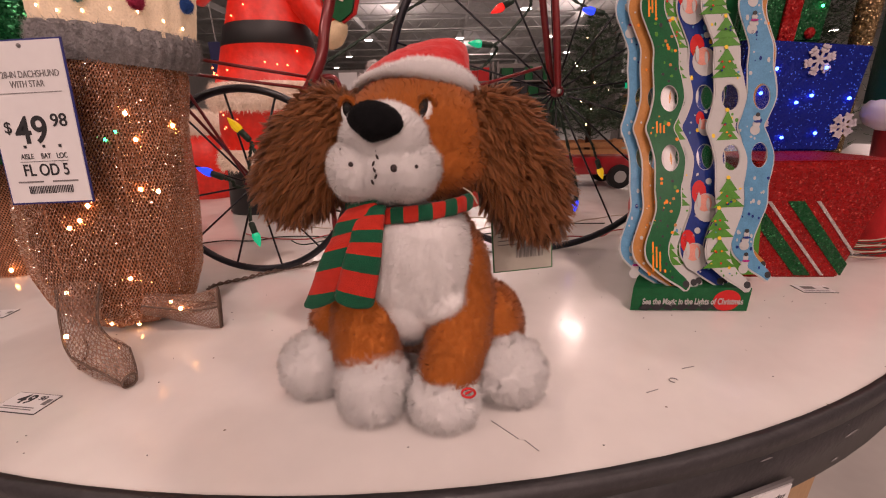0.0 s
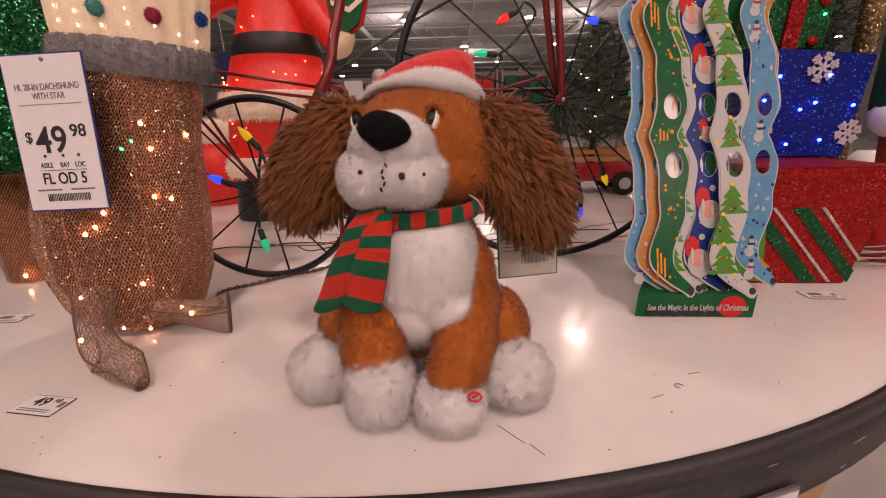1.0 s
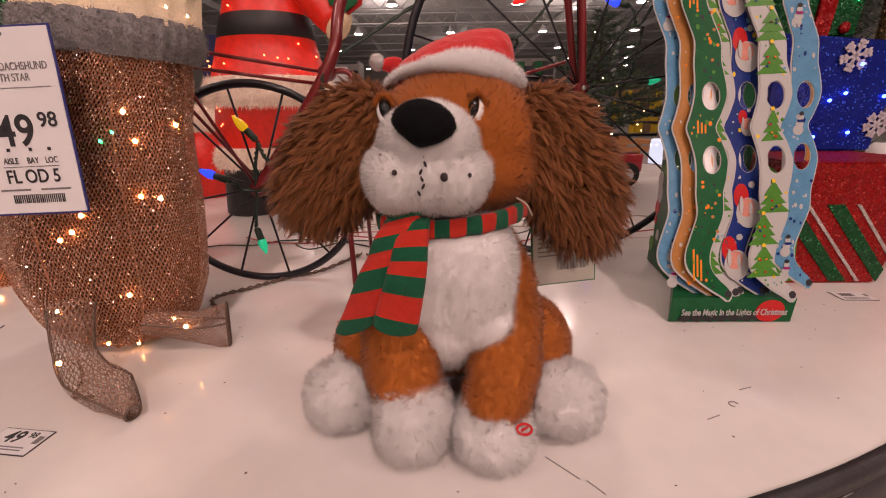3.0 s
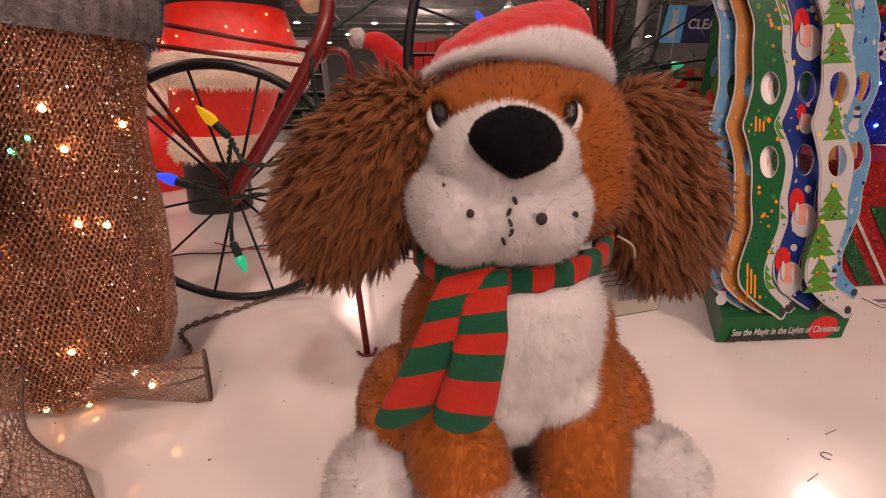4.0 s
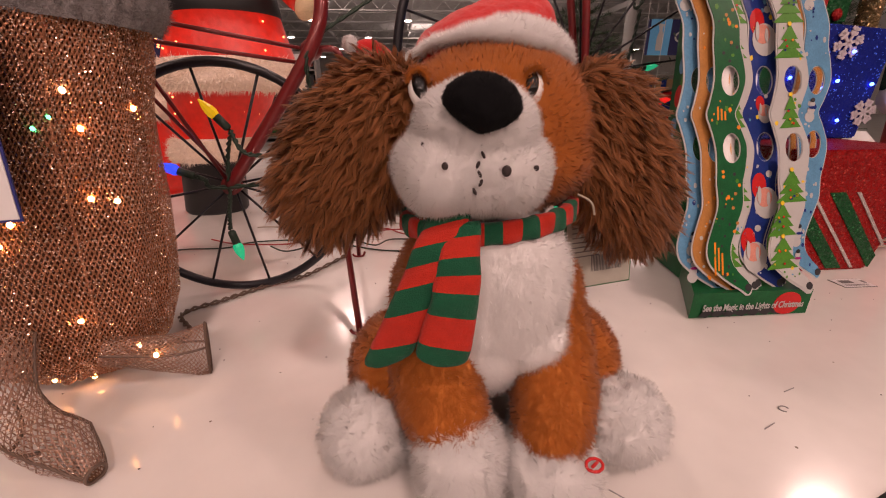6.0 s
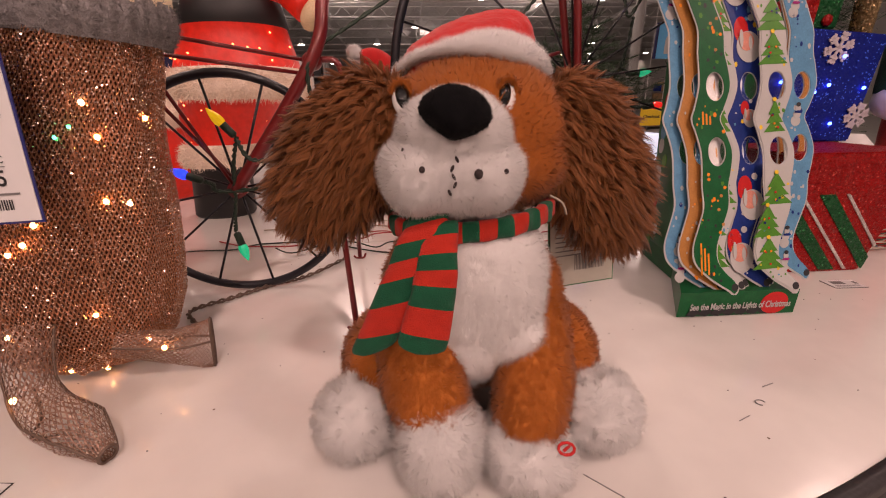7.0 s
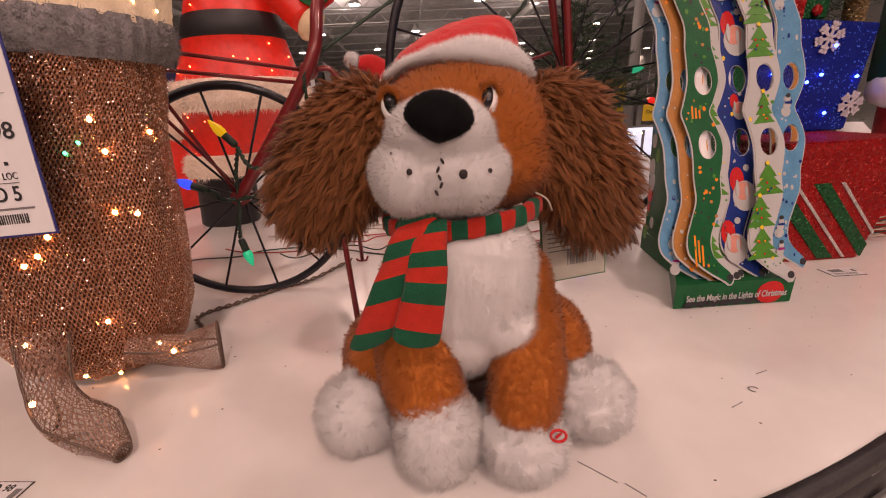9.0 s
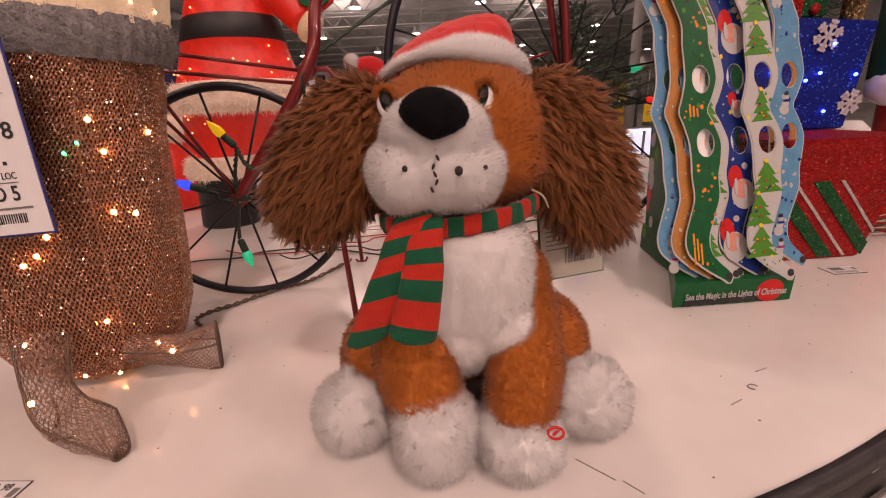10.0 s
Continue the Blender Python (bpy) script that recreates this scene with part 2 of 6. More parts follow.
    # plastic wrap whose brightness is put in as emission
    wrap_glow=mat("frosted_wrap", (0.62, 0.68, 0.80), 0.3, 0, 0.25, 9, 0.6, 14, emit=(0.70, 0.78, 1.0), estr=0.75),
)


def let_light_through(m, share):
    """Thin fibres pass some light on to their far side."""
    n, l = m.node_tree.nodes, m.node_tree.links
    b, out = n["Principled BSDF"], n["Material Output"]
    tr, mix = n.new("ShaderNodeBsdfTranslucent"), n.new("ShaderNodeMixShader")
    if b.inputs["Base Color"].links:
        l.new(b.inputs["Base Color"].links[0].from_socket, tr.inputs["Color"])
    else:
        tr.inputs["Color"].default_value = b.inputs["Base Color"].default_value
    mix.inputs[0].default_value = share
    l.new(b.outputs[0], mix.inputs[1])
    l.new(tr.outputs[0], mix.inputs[2])
    l.new(mix.outputs[0], out.inputs["Surface"])


# printed card and glued glitter are less glossy than enamel
for key, m in M.items():
    if key.startswith("print_") or key in ("red_glitter", "green_glitter", "blue_glitter"):
        m.node_tree.nodes["Principled BSDF"].inputs["Specular IOR Level"].default_value = 0.18

PILE = {}
for key, share in (("white_fur", 0.5), ("fur", 0.35), ("shag", 0.4), ("velvet", 0.2)):
    PILE[M[key].name] = M[key].copy()
    PILE[M[key].name].name = M[key].name + "_pile"
    let_light_through(PILE[M[key].name], share)


# ---- building blocks ----
def thing(name, loc, label, category, group="", kind=""):
    e = new(name)
    e.location = loc
    e.empty_display_size = 0.02
    return tagged(e, label, category, group, kind)


def as_mesh(name, bm, m, smooth=True):
    me = bpy.data.meshes.new(name)
    bm.normal_update()
    bm.to_mesh(me)
    bm.free()
    for x in m if isinstance(m, (list, tuple)) else [m]:
        me.materials.append(x)
    if smooth:
        me.polygons.foreach_set("use_smooth", [True] * len(me.polygons))
    return me


def part(name, bm, material, parent=None, label="", smooth=True, kind=""):
    """One mesh object, in world places, under a thing or a part."""
    me = bm if isinstance(bm, bpy.types.Mesh) else as_mesh(name, bm, material, smooth)
    o = new(name, me)
    if parent is not None:
        o.parent = parent
        if parent.type == "EMPTY":
            o.matrix_parent_inverse = parent.matrix_basis.inverted()
    return tagged(o, label, kind=kind)


def solo(name, bm, material, label, category, group="", kind="", smooth=True):
    me = bm if isinstance(bm, bpy.types.Mesh) else as_mesh(name, bm, material, smooth)
    return tagged(new(name, me), label, category, group, kind)


def ell(c, r, rot=(0, 0, 0), sub=3, lump=0.0, freq=40.0, bm=None):
    bm = bm or bmesh.new()
    got = bmesh.ops.create_icosphere(bm, subdivisions=sub, radius=1.0)["verts"]
    m = pose(*c, *rot) @ Matrix.Diagonal((*r, 1))
    for v in got:
        p = m @ v.co
        if lump:
            p += (p - Vector(c)).normalized() * lump * noise.noise(p * freq)
        v.co = p
    return bm


def box(c, size, bevel=0.0, rot=(0, 0, 0), taper=1.0, bm=None):
    """A box with rounded edges; taper: how much wider the top is than the bottom."""
    b2 = bmesh.new()
    bmesh.ops.create_cube(b2, size=1.0)
    for v in b2.verts:
        k = taper if v.co.z > 0 else 1.0
        v.co = Vector((v.co.x * size[0] * k, v.co.y * size[1] * k, v.co.z * size[2]))
    if bevel:
        bmesh.ops.bevel(b2, geom=list(b2.edges), offset=bevel, segments=2, affect="EDGES", profile=0.6)
    bmesh.ops.transform(b2, matrix=pose(*c, *rot), verts=b2.verts)
    if bm is None:
        return b2
    tmp = bpy.data.meshes.new("t")
    b2.to_mesh(tmp)
    b2.free()
    bm.from_mesh(tmp)
    bpy.data.meshes.remove(tmp)
    return bm


def smooth_path(pts, n=8, closed=False):
    """Points along a soft curve through pts."""
    P = [Vector(p) for p in pts]
    out = []
    k = len(P)
    for i in range(k if closed else k - 1):
        a, b, c, d = (P[(i + j) % k] if closed else P[min(max(i + j, 0), k - 1)] for j in (-1, 0, 1, 2))
        for s in range(n):
            t = s / n
            out.append(0.5 * ((2 * b) + (c - a) * t + (2 * a - 5 * b + 4 * c - d) * t * t + (3 * b - a - 3 * c + d) * t ** 3))
    if not closed:
        out.append(P[-1])
    return out


def tube(pts, rad, n=8, closed=False, squash=1.0, bm=None, cap=True):
    """A round bar swept along pts; rad is a number or one for each point."""
    bm = bm or bmesh.new()
    P = [Vector(p) for p in pts]
    k = len(P)
    R = rad if isinstance(rad, (list, tuple)) else [rad] * k
    up = None
    rings = []
    for i in range(k):
        a, b = (P[i - 1], P[(i + 1) % k]) if closed else (P[max(i - 1, 0)], P[min(i + 1, k - 1)])
        t = (b - a).normalized()
        if up is None:
            up = t.orthogonal().normalized() if abs(t.z) > 0.9 else (Vector((0, 0, 1)) - t * t.z).normalized()
        up = (up - t * up.dot(t)).normalized()
        side = t.cross(up)
        rings.append([bm.verts.new(P[i] + R[i] * (math.cos(q) * side + squash * math.sin(q) * up)) for q in (2 * math.pi * j / n for j in range(n))])
    for i in range(k if closed else k - 1):
        A, B = rings[i], rings[(i + 1) % k]
        for j in range(n):
            bm.faces.new((A[j], A[(j + 1) % n], B[(j + 1) % n], B[j]))
    if cap and not closed:
        bm.faces.new(rings[0][::-1])
        bm.faces.new(rings[-1])
    return bm


def lathe(profile, n=32, bm=None, mats=None):
    """Elliptical sections (z, cx, cy, rx, ry) stacked upwards; mats: material slot for each band."""
    bm = bm or bmesh.new()
    rings = [[bm.verts.new((cx + rx * math.cos(2 * math.pi * j / n), cy + ry * math.sin(2 * math.pi * j / n), z)) for j in range(n)] for z, cx, cy, rx, ry in profile]
    for i in range(len(rings) - 1):
        for j in range(n):
            f = bm.faces.new((rings[i][j], rings[i][(j + 1) % n], rings[i + 1][(j + 1) % n], rings[i + 1][j]))
            f.material_index = mats[i] if mats else 0
    bm.faces.new(rings[0][::-1]).material_index = mats[0] if mats else 0
    bm.faces.new(rings[-1]).material_index = mats[-1] if mats else 0
    return bm


def plate(outline, thick, m, holes=(), bm=None):
    """A flat shape of outline [(u, v)] standing in the plane m (u, v, out)."""
    cu = bpy.data.curves.new("shape", "CURVE")
    cu.dimensions, cu.fill_mode, cu.extrude = "2D", "BOTH", thick / 2
    for loop in (outline, *holes):
        s = cu.splines.new("POLY")
        s.points.add(len(loop) - 1)
        for p, (u, v) in zip(s.points, loop):
            p.co = (u, v, 0, 1)
        s.use_cyclic_u = True
    ob = bpy.data.objects.new("shape", cu)
    me = bpy.data.meshes.new_from_object(ob)
    bpy.data.objects.remove(ob)
    bpy.data.curves.remove(cu)
    b2 = bm or bmesh.new()
    old = set(b2.verts)
    b2.from_mesh(me)
    bpy.data.meshes.remove(me)
    bmesh.ops.transform(b2, matrix=m, verts=[v for v in b2.verts if v not in old])
    return b2


def lettering(words, size, m, material, parent, name="lettering", align="CENTER", bold=0.0, wide=1.0, label=""):
    cu = bpy.data.curves.new("words", "FONT")
    cu.body, cu.size, cu.align_x, cu.align_y, cu.extrude, cu.offset = words, size, align, "CENTER", 0.0001, bold
    ob = bpy.data.objects.new("words", cu)
    me = bpy.data.meshes.new_from_object(ob)
    bpy.data.objects.remove(ob)
    bpy.data.curves.remove(cu)
    me.transform(m @ Matrix.Diagonal((wide, 1, 1, 1)))
    me.materials.clear()
    me.materials.append(material)
    me.name = name
    return part(name, me, material, parent, label)


def plane_at(o, u, v):
    """A frame with origin o, u to the right, v upwards (made square to u), out towards the front."""
    u = Vector(u).normalized()
    v = Vector(v)
    v = (v - u * v.dot(u)).normalized()
    w = u.cross(v)
    return Matrix(((u.x, v.x, w.x, o[0]), (u.y, v.y, w.y, o[1]), (u.z, v.z, w.z, o[2]), (0, 0, 0, 1)))


RNG = np.random.default_rng(7)


def strands(me, count, length, width, comb=(0, 0, 0), wild=0.35, segs=1, droop=0.0, keep=None, clump=0.0, soft=0.0, slot=0):
    """Adds plush pile to a mesh: tapered fibres on its faces, as real geometry."""
    me.calc_loop_triangles()
    nt = len(me.loop_triangles)
    tri = np.empty(nt * 3, np.int32)
    me.loop_triangles.foreach_get("vertices", tri)
    tri = tri.reshape(-1, 3)
    co = np.empty(len(me.vertices) * 3)
    me.vertices.foreach_get("co", co)
    co = co.reshape(-1, 3)
    no = np.empty(len(me.vertices) * 3)
    me.vertex_normals.foreach_get("vector", no)
    no = no.reshape(-1, 3)
    A, B, C = co[tri[:, 0]], co[tri[:, 1]], co[tri[:, 2]]
    area = np.linalg.norm(np.cross(B - A, C - A), axis=1)
    pick = RNG.choice(nt, count, p=area / area.sum())
    r1, r2 = np.sqrt(RNG.random(count)), RNG.random(count)
    w0, w1, w2 = (1 - r1)[:, None], (r1 * (1 - r2))[:, None], (r1 * r2)[:, None]
    P = w0 * A[pick] + w1 * B[pick] + w2 * C[pick]
    N = w0 * no[tri[pick, 0]] + w1 * no[tri[pick, 1]] + w2 * no[tri[pick, 2]]
    if keep is not None:
        ok = keep(P)
        P, N = P[ok], N[ok]
    k = len(P)
    lie = np.array(comb) - N * (N @ np.array(comb))[:, None] if soft else np.array(comb)
    D = N * (0.55 if soft > 0.5 else 1.0) + lie + wild * RNG.normal(size=(k, 3))
    if clump:
        cell = np.floor(P / clump).astype(int)
        h = (cell[:, 0] * 73856093 ^ cell[:, 1] * 19349663 ^ cell[:, 2] * 83492791) % 9973
        D += 0.75 * RNG.normal(size=(9973, 3))[h]
    D += N * np.maximum(0, 0.25 - (D * N).sum(1))[:, None]
    D /= np.linalg.norm(D, axis=1)[:, None]
    L = length * (0.6 + 0.8 * RNG.random(k))[:, None]
    side = np.cross(N + 0.15 * RNG.normal(size=(k, 3)) if soft else RNG.normal(size=(k, 3)), D)
    if soft:
        side *= np.where((np.cross(side, D) * N).sum(1) < 0, -1, 1)[:, None]
    side /= np.linalg.norm(side, axis=1)[:, None]
    rows = []
    for s in range(segs):
        f = s / segs
        wd = width * (1 - 0.6 * f)
        c = P + D * L * f + np.array((0, 0, -droop)) * L * f * f
        rows += [c - side * wd, c + side * wd]
    rows.append(P + D * L + np.array((0, 0, -droop)) * L)
    per = 2 * segs + 1
    V = np.stack(rows, 1).reshape(-1, 3)
    base = np.arange(k)[:, None] * per
    T = []
    for s in range(segs - 1):
        a = 2 * s
        T += [base + np.array([[a, a + 1, a + 3]]), base + np.array([[a, a + 3, a + 2]])]
    a = 2 * (segs - 1)
    T.append(base + np.array([[a, a + 1, a + 2]]))
    T = np.concatenate(T)
    # core and pile as one mesh
    polys = [tuple(p.vertices) for p in me.polygons]
    nv = len(co)
    fur = bpy.data.meshes.new(me.name)
    fur.from_pydata(np.concatenate([co, V]).tolist(), [], polys + (T + nv).tolist())
    for m in me.materials:
        fur.materials.append(m)
    fur.polygons.foreach_set("material_index", [p.material_index for p in me.polygons] + [slot] * len(T))
    fur.polygons.foreach_set("use_smooth", [True] * (len(polys) + len(T)))
    if soft:
        # the pile takes the shading of the cloth under it
        SN = N + (1 - soft) * (D + 0.6 * RNG.normal(size=(k, 3)))
        SN /= np.linalg.norm(SN, axis=1)[:, None]
        fur.normals_split_custom_set_from_vertices(np.concatenate([no, np.repeat(SN, per, axis=0)]).tolist())
    return fur


def plush(name, bm, material, parent, count, length=0.004, width=0.00035, label="", **kw):
    kw.setdefault("soft", 0.68)
    bmesh.ops.recalc_face_normals(bm, faces=bm.faces)
    return part(name, strands(as_mesh(name, bm, [material, PILE[material.name]]), count, length, width, slot=1, **kw), material, parent, label)


# ---- the hall ----
FLOOR = -0.80
X0, X1, Y0, Y1 = -24.0, 30.0, -14.0, 62.0
solo("floor", box(((X0 + X1) / 2, (Y0 + Y1) / 2, FLOOR - 0.1), (X1 - X0, Y1 - Y0, 0.2)), M["concrete"], "polished grey concrete store floor", "floor", kind="structure", smooth=False)
solo("ceiling", box(((X0 + X1) / 2, (Y0 + Y1) / 2, CEIL_Z + 0.6), (X1 - X0, Y1 - Y0, 0.1)), M["deck"], "grey steel roof deck of a warehouse store", "ceiling", kind="structure", smooth=False)
for nm, c, s in (("wall_north", ((X0 + X1) / 2, Y1 + 0.1, 2.9), (X1 - X0, 0.2, 7.6)), ("wall_south", ((X0 + X1) / 2, Y0 - 0.1, 2.9), (X1 - X0, 0.2, 7.6)),
                 ("wall_west", (X0 - 0.1, (Y0 + Y1) / 2, 2.9), (0.2, Y1 - Y0, 7.6)), ("wall_east", (X1 + 0.1, (Y0 + Y1) / 2, 2.9), (0.2, Y1 - Y0, 7.6))):
    solo(nm, box(c, s), M["wall"], "plain painted store wall", "wall", kind="structure", smooth=False)


def joist(y):
    bm = bmesh.new()
    for z in (CEIL_Z + 0.45, CEIL_Z - 0.15):
        box(((X0 + X1) / 2, y, z), (X1 - X0, 0.12, 0.07), bm=bm)
    x = X0
    while x < X1 - 1.2:
        tube(((x, y, CEIL_Z - 0.15), (x + 0.6, y, CEIL_Z + 0.45), (x + 1.2, y, CEIL_Z - 0.15)), 0.025, 4, bm=bm)
        x += 1.2
    return solo("roof_joist", bm, M["steel"], "grey painted open-web steel roof joist", "joist", "roof joists", "structure", smooth=False)


for i in range(14):
    joist(6 + 4.0 * i)
for i in range(8):
    solo("roof_girder", box((X0 + 4 + 7.0 * i, (Y0 + Y1) / 2, CEIL_Z + 0.1), (0.16, Y1 - Y0, 0.34)), M["steel"], "grey painted steel roof girder", "girder", "roof girders", "structure", smooth=False)


def high_bay(x, y):
    t = thing("high_bay_light", (x, y, CEIL_Z), "round white high-bay lamp glowing under the roof", "ceiling light", "high-bay lights")
    part("reflector", lathe([(CEIL_Z - 0.62, x, y, 0.30, 0.30), (CEIL_Z - 0.5, x, y, 0.26, 0.26), (CEIL_Z - 0.32, x, y, 0.12, 0.12), (CEIL_Z - 0.2, x, y, 0.1, 0.1)], 20), M["steel"], t)
    part("lamp_glass", lathe([(CEIL_Z - 0.68, x, y, 0.10, 0.10), (CEIL_Z - 0.655, x, y, 0.25, 0.25), (CEIL_Z - 0.625, x, y, 0.28, 0.28)], 20), M["tube"], t, "glowing warm white glass")
    part("hanger", tube(((x, y, CEIL_Z - 0.2), (x, y, CEIL_Z + 0.5)), 0.015, 6), M["steel"], t)
    return t


first = high_bay(0.6, 15.5)
for j in range(6):
    for i in range(-3, 5):
        x, y = 0.6 + 6.4 * i + (3.2 if j % 2 else 0), 15.5 + 7.6 * j
        if (i, j) != (0, 0):
            copy_thing(first, pose(x, y, CEIL_Z))
for x, y in ((-4.2, 3.5), (0.6, 3.5), (5.4, 3.5), (-4.2, -2.5), (0.6, -2.5), (5.4, -2.5), (-1.8, 9.5), (3.0, 9.5), (-4.2, -8.5), (0.6, -8.5), (5.4, -8.5)):
    copy_thing(first, pose(x, y, CEIL_Z + 0.12))

# round steel columns
for x, y in ((7.35, 14.0), (-9.0, 22.0), (12.0, 30.0)):
    solo("steel_column", tube(((x, y, FLOOR), (x, y, CEIL_Z)), 0.16, 20), M["print_white"], "white painted round steel column", "column", "columns", "structure")


def gondola(x, y, w, h, rows, colours, seed):
    """A shelf bay stocked with boxes."""
    rnd = random.Random(seed)
    t = thing("shelving_unit", (x, y, FLOOR), "grey steel store shelving stocked with boxed goods", "shelving", "store shelving")
    part("back_panel", box((x, y + 0.3, FLOOR + h / 2), (w, 0.04, h)), M["shelf"], t, smooth=False)
    for sx in (-w / 2, w / 2):
        part("upright", box((x + sx, y, FLOOR + h / 2), (0.05, 0.6, h)), M["shelf"], t, smooth=False)
    for k in range(rows):
        z = FLOOR + 0.12 + k * (h - 0.2) / rows
        part("shelf", box((x, y, z), (w - 0.05, 0.6, 0.04)), M["shelf"], t, smooth=False)
        u = -w / 2 + 0.1
        while u < w / 2 - 0.3:
            bw, bh = rnd.uniform(0.22, 0.38), (h - 0.2) / rows * rnd.uniform(0.55, 0.85)
            solo("carton", box((x + u + bw / 2, y - 0.05, z + 0.02 + bh / 2), (bw - 0.02, 0.4, bh), 0.006), M[rnd.choice(colours)], "small printed carton on a store shelf", "carton", "cartons on shelves", smooth=False)
            u += bw
    return t


gondola(-3.3, 12.0, 1.8, 2.3, 5, ("suit_black", "print_green", "ink"), 1)
gondola(-5.6, 12.5, 1.8, 2.3, 5, ("print_red", "ink", "print_white"), 2)
gondola(0.5, 13.0, 1.2, 2.5, 5, ("print_red",), 3)
gondola(2.2, 13.0, 1.9, 2.5, 5, ("ink", "print_green", "suit_black"), 4)
gondola(7.4, 16.0, 2.4, 1.9, 4, ("print_yellow", "cardboard", "print_white"), 5)
gondola(10.4, 16.0, 2.4, 1.9, 4, ("print_navy", "print_red", "cardboard"), 6)
gondola(-8.4, 11.0, 2.2, 2.2, 5, ("print_navy", "print_red", "ink"), 7)

# pale wrapped package behind the table; its brightness is added emission, not a lamp
case = thing("display_case", (2.98, 5.7, FLOOR), "pale bluish wrapped package with added glow and a dark strap", "display case")
part("case", box((2.98, 5.7, FLOOR + 0.30), (0.46, 0.4, 0.60), 0.03), M["wrap_glow"], case, "frosted bluish wrap with added glow")
part("strap", box((2.90, 5.494, FLOOR + 0.31), (0.035, 0.012, 0.56), 0.003), M["ink_grey"], case, "dark strap", smooth=False)


def hung_sign(x, y, z, w, h, words, size, at, icon=False, board="sign_navy", ink="print_white", label=""):
    t = thing("aisle_sign", (x, y, z - h / 2), label, "sign")
    part("board", box((x, y, z), (w, 0.03, h), 0.004), M[board], t, smooth=False)
    lettering(words, size, pose(x + at, y - 0.02, z, 90, 0, 0), M[ink], t, "wording", bold=size * 0.02)
    for s in (-0.4, 0.4):
        part("hanger", tube(((x + s * w, y, z + h / 2 - 0.01), (x + s * w, y, CEIL_Z + 0.56)), 0.006, 5), M["steel"], t)
    if icon:
        part("icon_panel", box((x - w / 2 + 0.28, y - 0.02, z), (0.46, 0.012, h)), M["sign_blue"], t, "light blue panel", smooth=False)
        part("spray_bottle", plate([(-0.07, -0.25), (0.07, -0.25), (0.07, 0.0), (0.03, 0.12), (0.03, 0.2), (0.09, 0.24), (-0.08, 0.26), (-0.05, 0.18), (-0.03, 0.12), (-0.07, 0.0)], 0.004, plane_at((x - w / 2 + 0.28, y - 0.03, z), (1, 0, 0), (0, 0, 1))), M["print_white"], t, "white bottle pictogram", smooth=False)
    return t


hung_sign(5.75, 9.0, 1.42, 1.5, 0.68, "CLEAN", 0.26, 0.27, True, label="navy blue hanging aisle sign with white lettering")
hung_sign(-2.02, 4.0, 0.56, 0.66, 0.60, "25", 0.30, 0.0, label="navy blue aisle number sign with large white figures")
hung_sign(4.55, 8.0, -0.06, 0.44, 0.34, "Checkout", 0.085, 0.0, board="print_yellow", ink="ink", label="small yellow hanging checkout sign")
solo("price_poster", box((-2.95, 11.685, 1.0), (0.5, 0.02, 0.75)), M["paper"], "white price poster hung over an aisle", "poster", smooth=False)


# ---- the round display table ----
TX, TY, TR = -0.305, 1.237, 0.95


def ring(r0, r1, z0, z1, n=160):
    bm = bmesh.new()
    a = []
    for r, z in ((r1, z1), (r1, z0), (r0, z0), (r0, z1)):
        a.append([bm.verts.new((TX + r * math.cos(2 * math.pi * i / n), TY + r * math.sin(2 * math.pi * i / n), z)) for i in range(n)])
    for k in range(4):
        for i in range(n):
            bm.faces.new((a[k][i], a[k][(i + 1) % n], a[(k + 1) % 4][(i + 1) % n], a[(k + 1) % 4][i])[::-1])
    return bm


table = thing("display_table", (TX, TY, FLOOR), "round display table with white laminate top and scuffed black edge", "table")


def half_top(sign):
    """One half of the top; the two meet in a fine seam."""
    bm = bmesh.new()
    seam = 0.765
    pts = []
    for i in range(400):
        a = 2 * math.pi * i / 400
        p = Vector((TX + (TR - 0.001) * math.cos(a), TY + (TR - 0.001) * math.sin(a)))
        if (p.y - seam) * sign > 0.0012:
            pts.append(p)
    pts.sort(key=lambda p: math.atan2(p.x - TX, (p.y - seam) * sign))
    top = [bm.verts.new((p.x, p.y, 0.0)) for p in pts]
    dx = math.sqrt((TR - 0.001) ** 2 - (seam - TY) ** 2)
    ends = ((TX + dx, seam + 0.0012 * sign), (TX - dx, seam + 0.0012 * sign))
    top = top + [bm.verts.new((x, y, 0.0)) for x, y in ends]
    f = bm.faces.new(top)
    got = bmesh.ops.extrude_face_region(bm, geom=[f])["geom"]
    for v in got:
        if isinstance(v, bmesh.types.BMVert):
            v.co.z = -0.02
    bmesh.ops.recalc_face_normals(bm, faces=bm.faces)
    return bm


part("tabletop", half_top(-1), M["laminate"], table, "glossy white laminate", smooth=False)
part("tabletop", half_top(1), M["laminate"], table, "glossy white laminate", smooth=False)
part("edge_lip", ring(TR, TR + 0.007, -0.012, 0.0015), M["rubber"], table, "black rubber lip")
part("edge_band", ring(TR - 0.01, TR + 0.004, -0.062, -0.012), M["rubber"], table, "scuffed black band")
part("base", ring(TR - 0.05, TR - 0.04, FLOOR, -0.062), M["cardboard"], table, "brown cardboard skirt")
part("underside", ring(0.02, TR - 0.04, -0.07, -0.064), M["rubber"], table)


def on_edge(x, out=0.0):
    """A place on the table's front edge."""
    a = math.asin((x - TX) / TR)
    return Vector((TX + (TR + out) * math.sin(a), TY - (TR + out) * math.cos(a), 0)), Vector((math.cos(a), math.sin(a), 0))


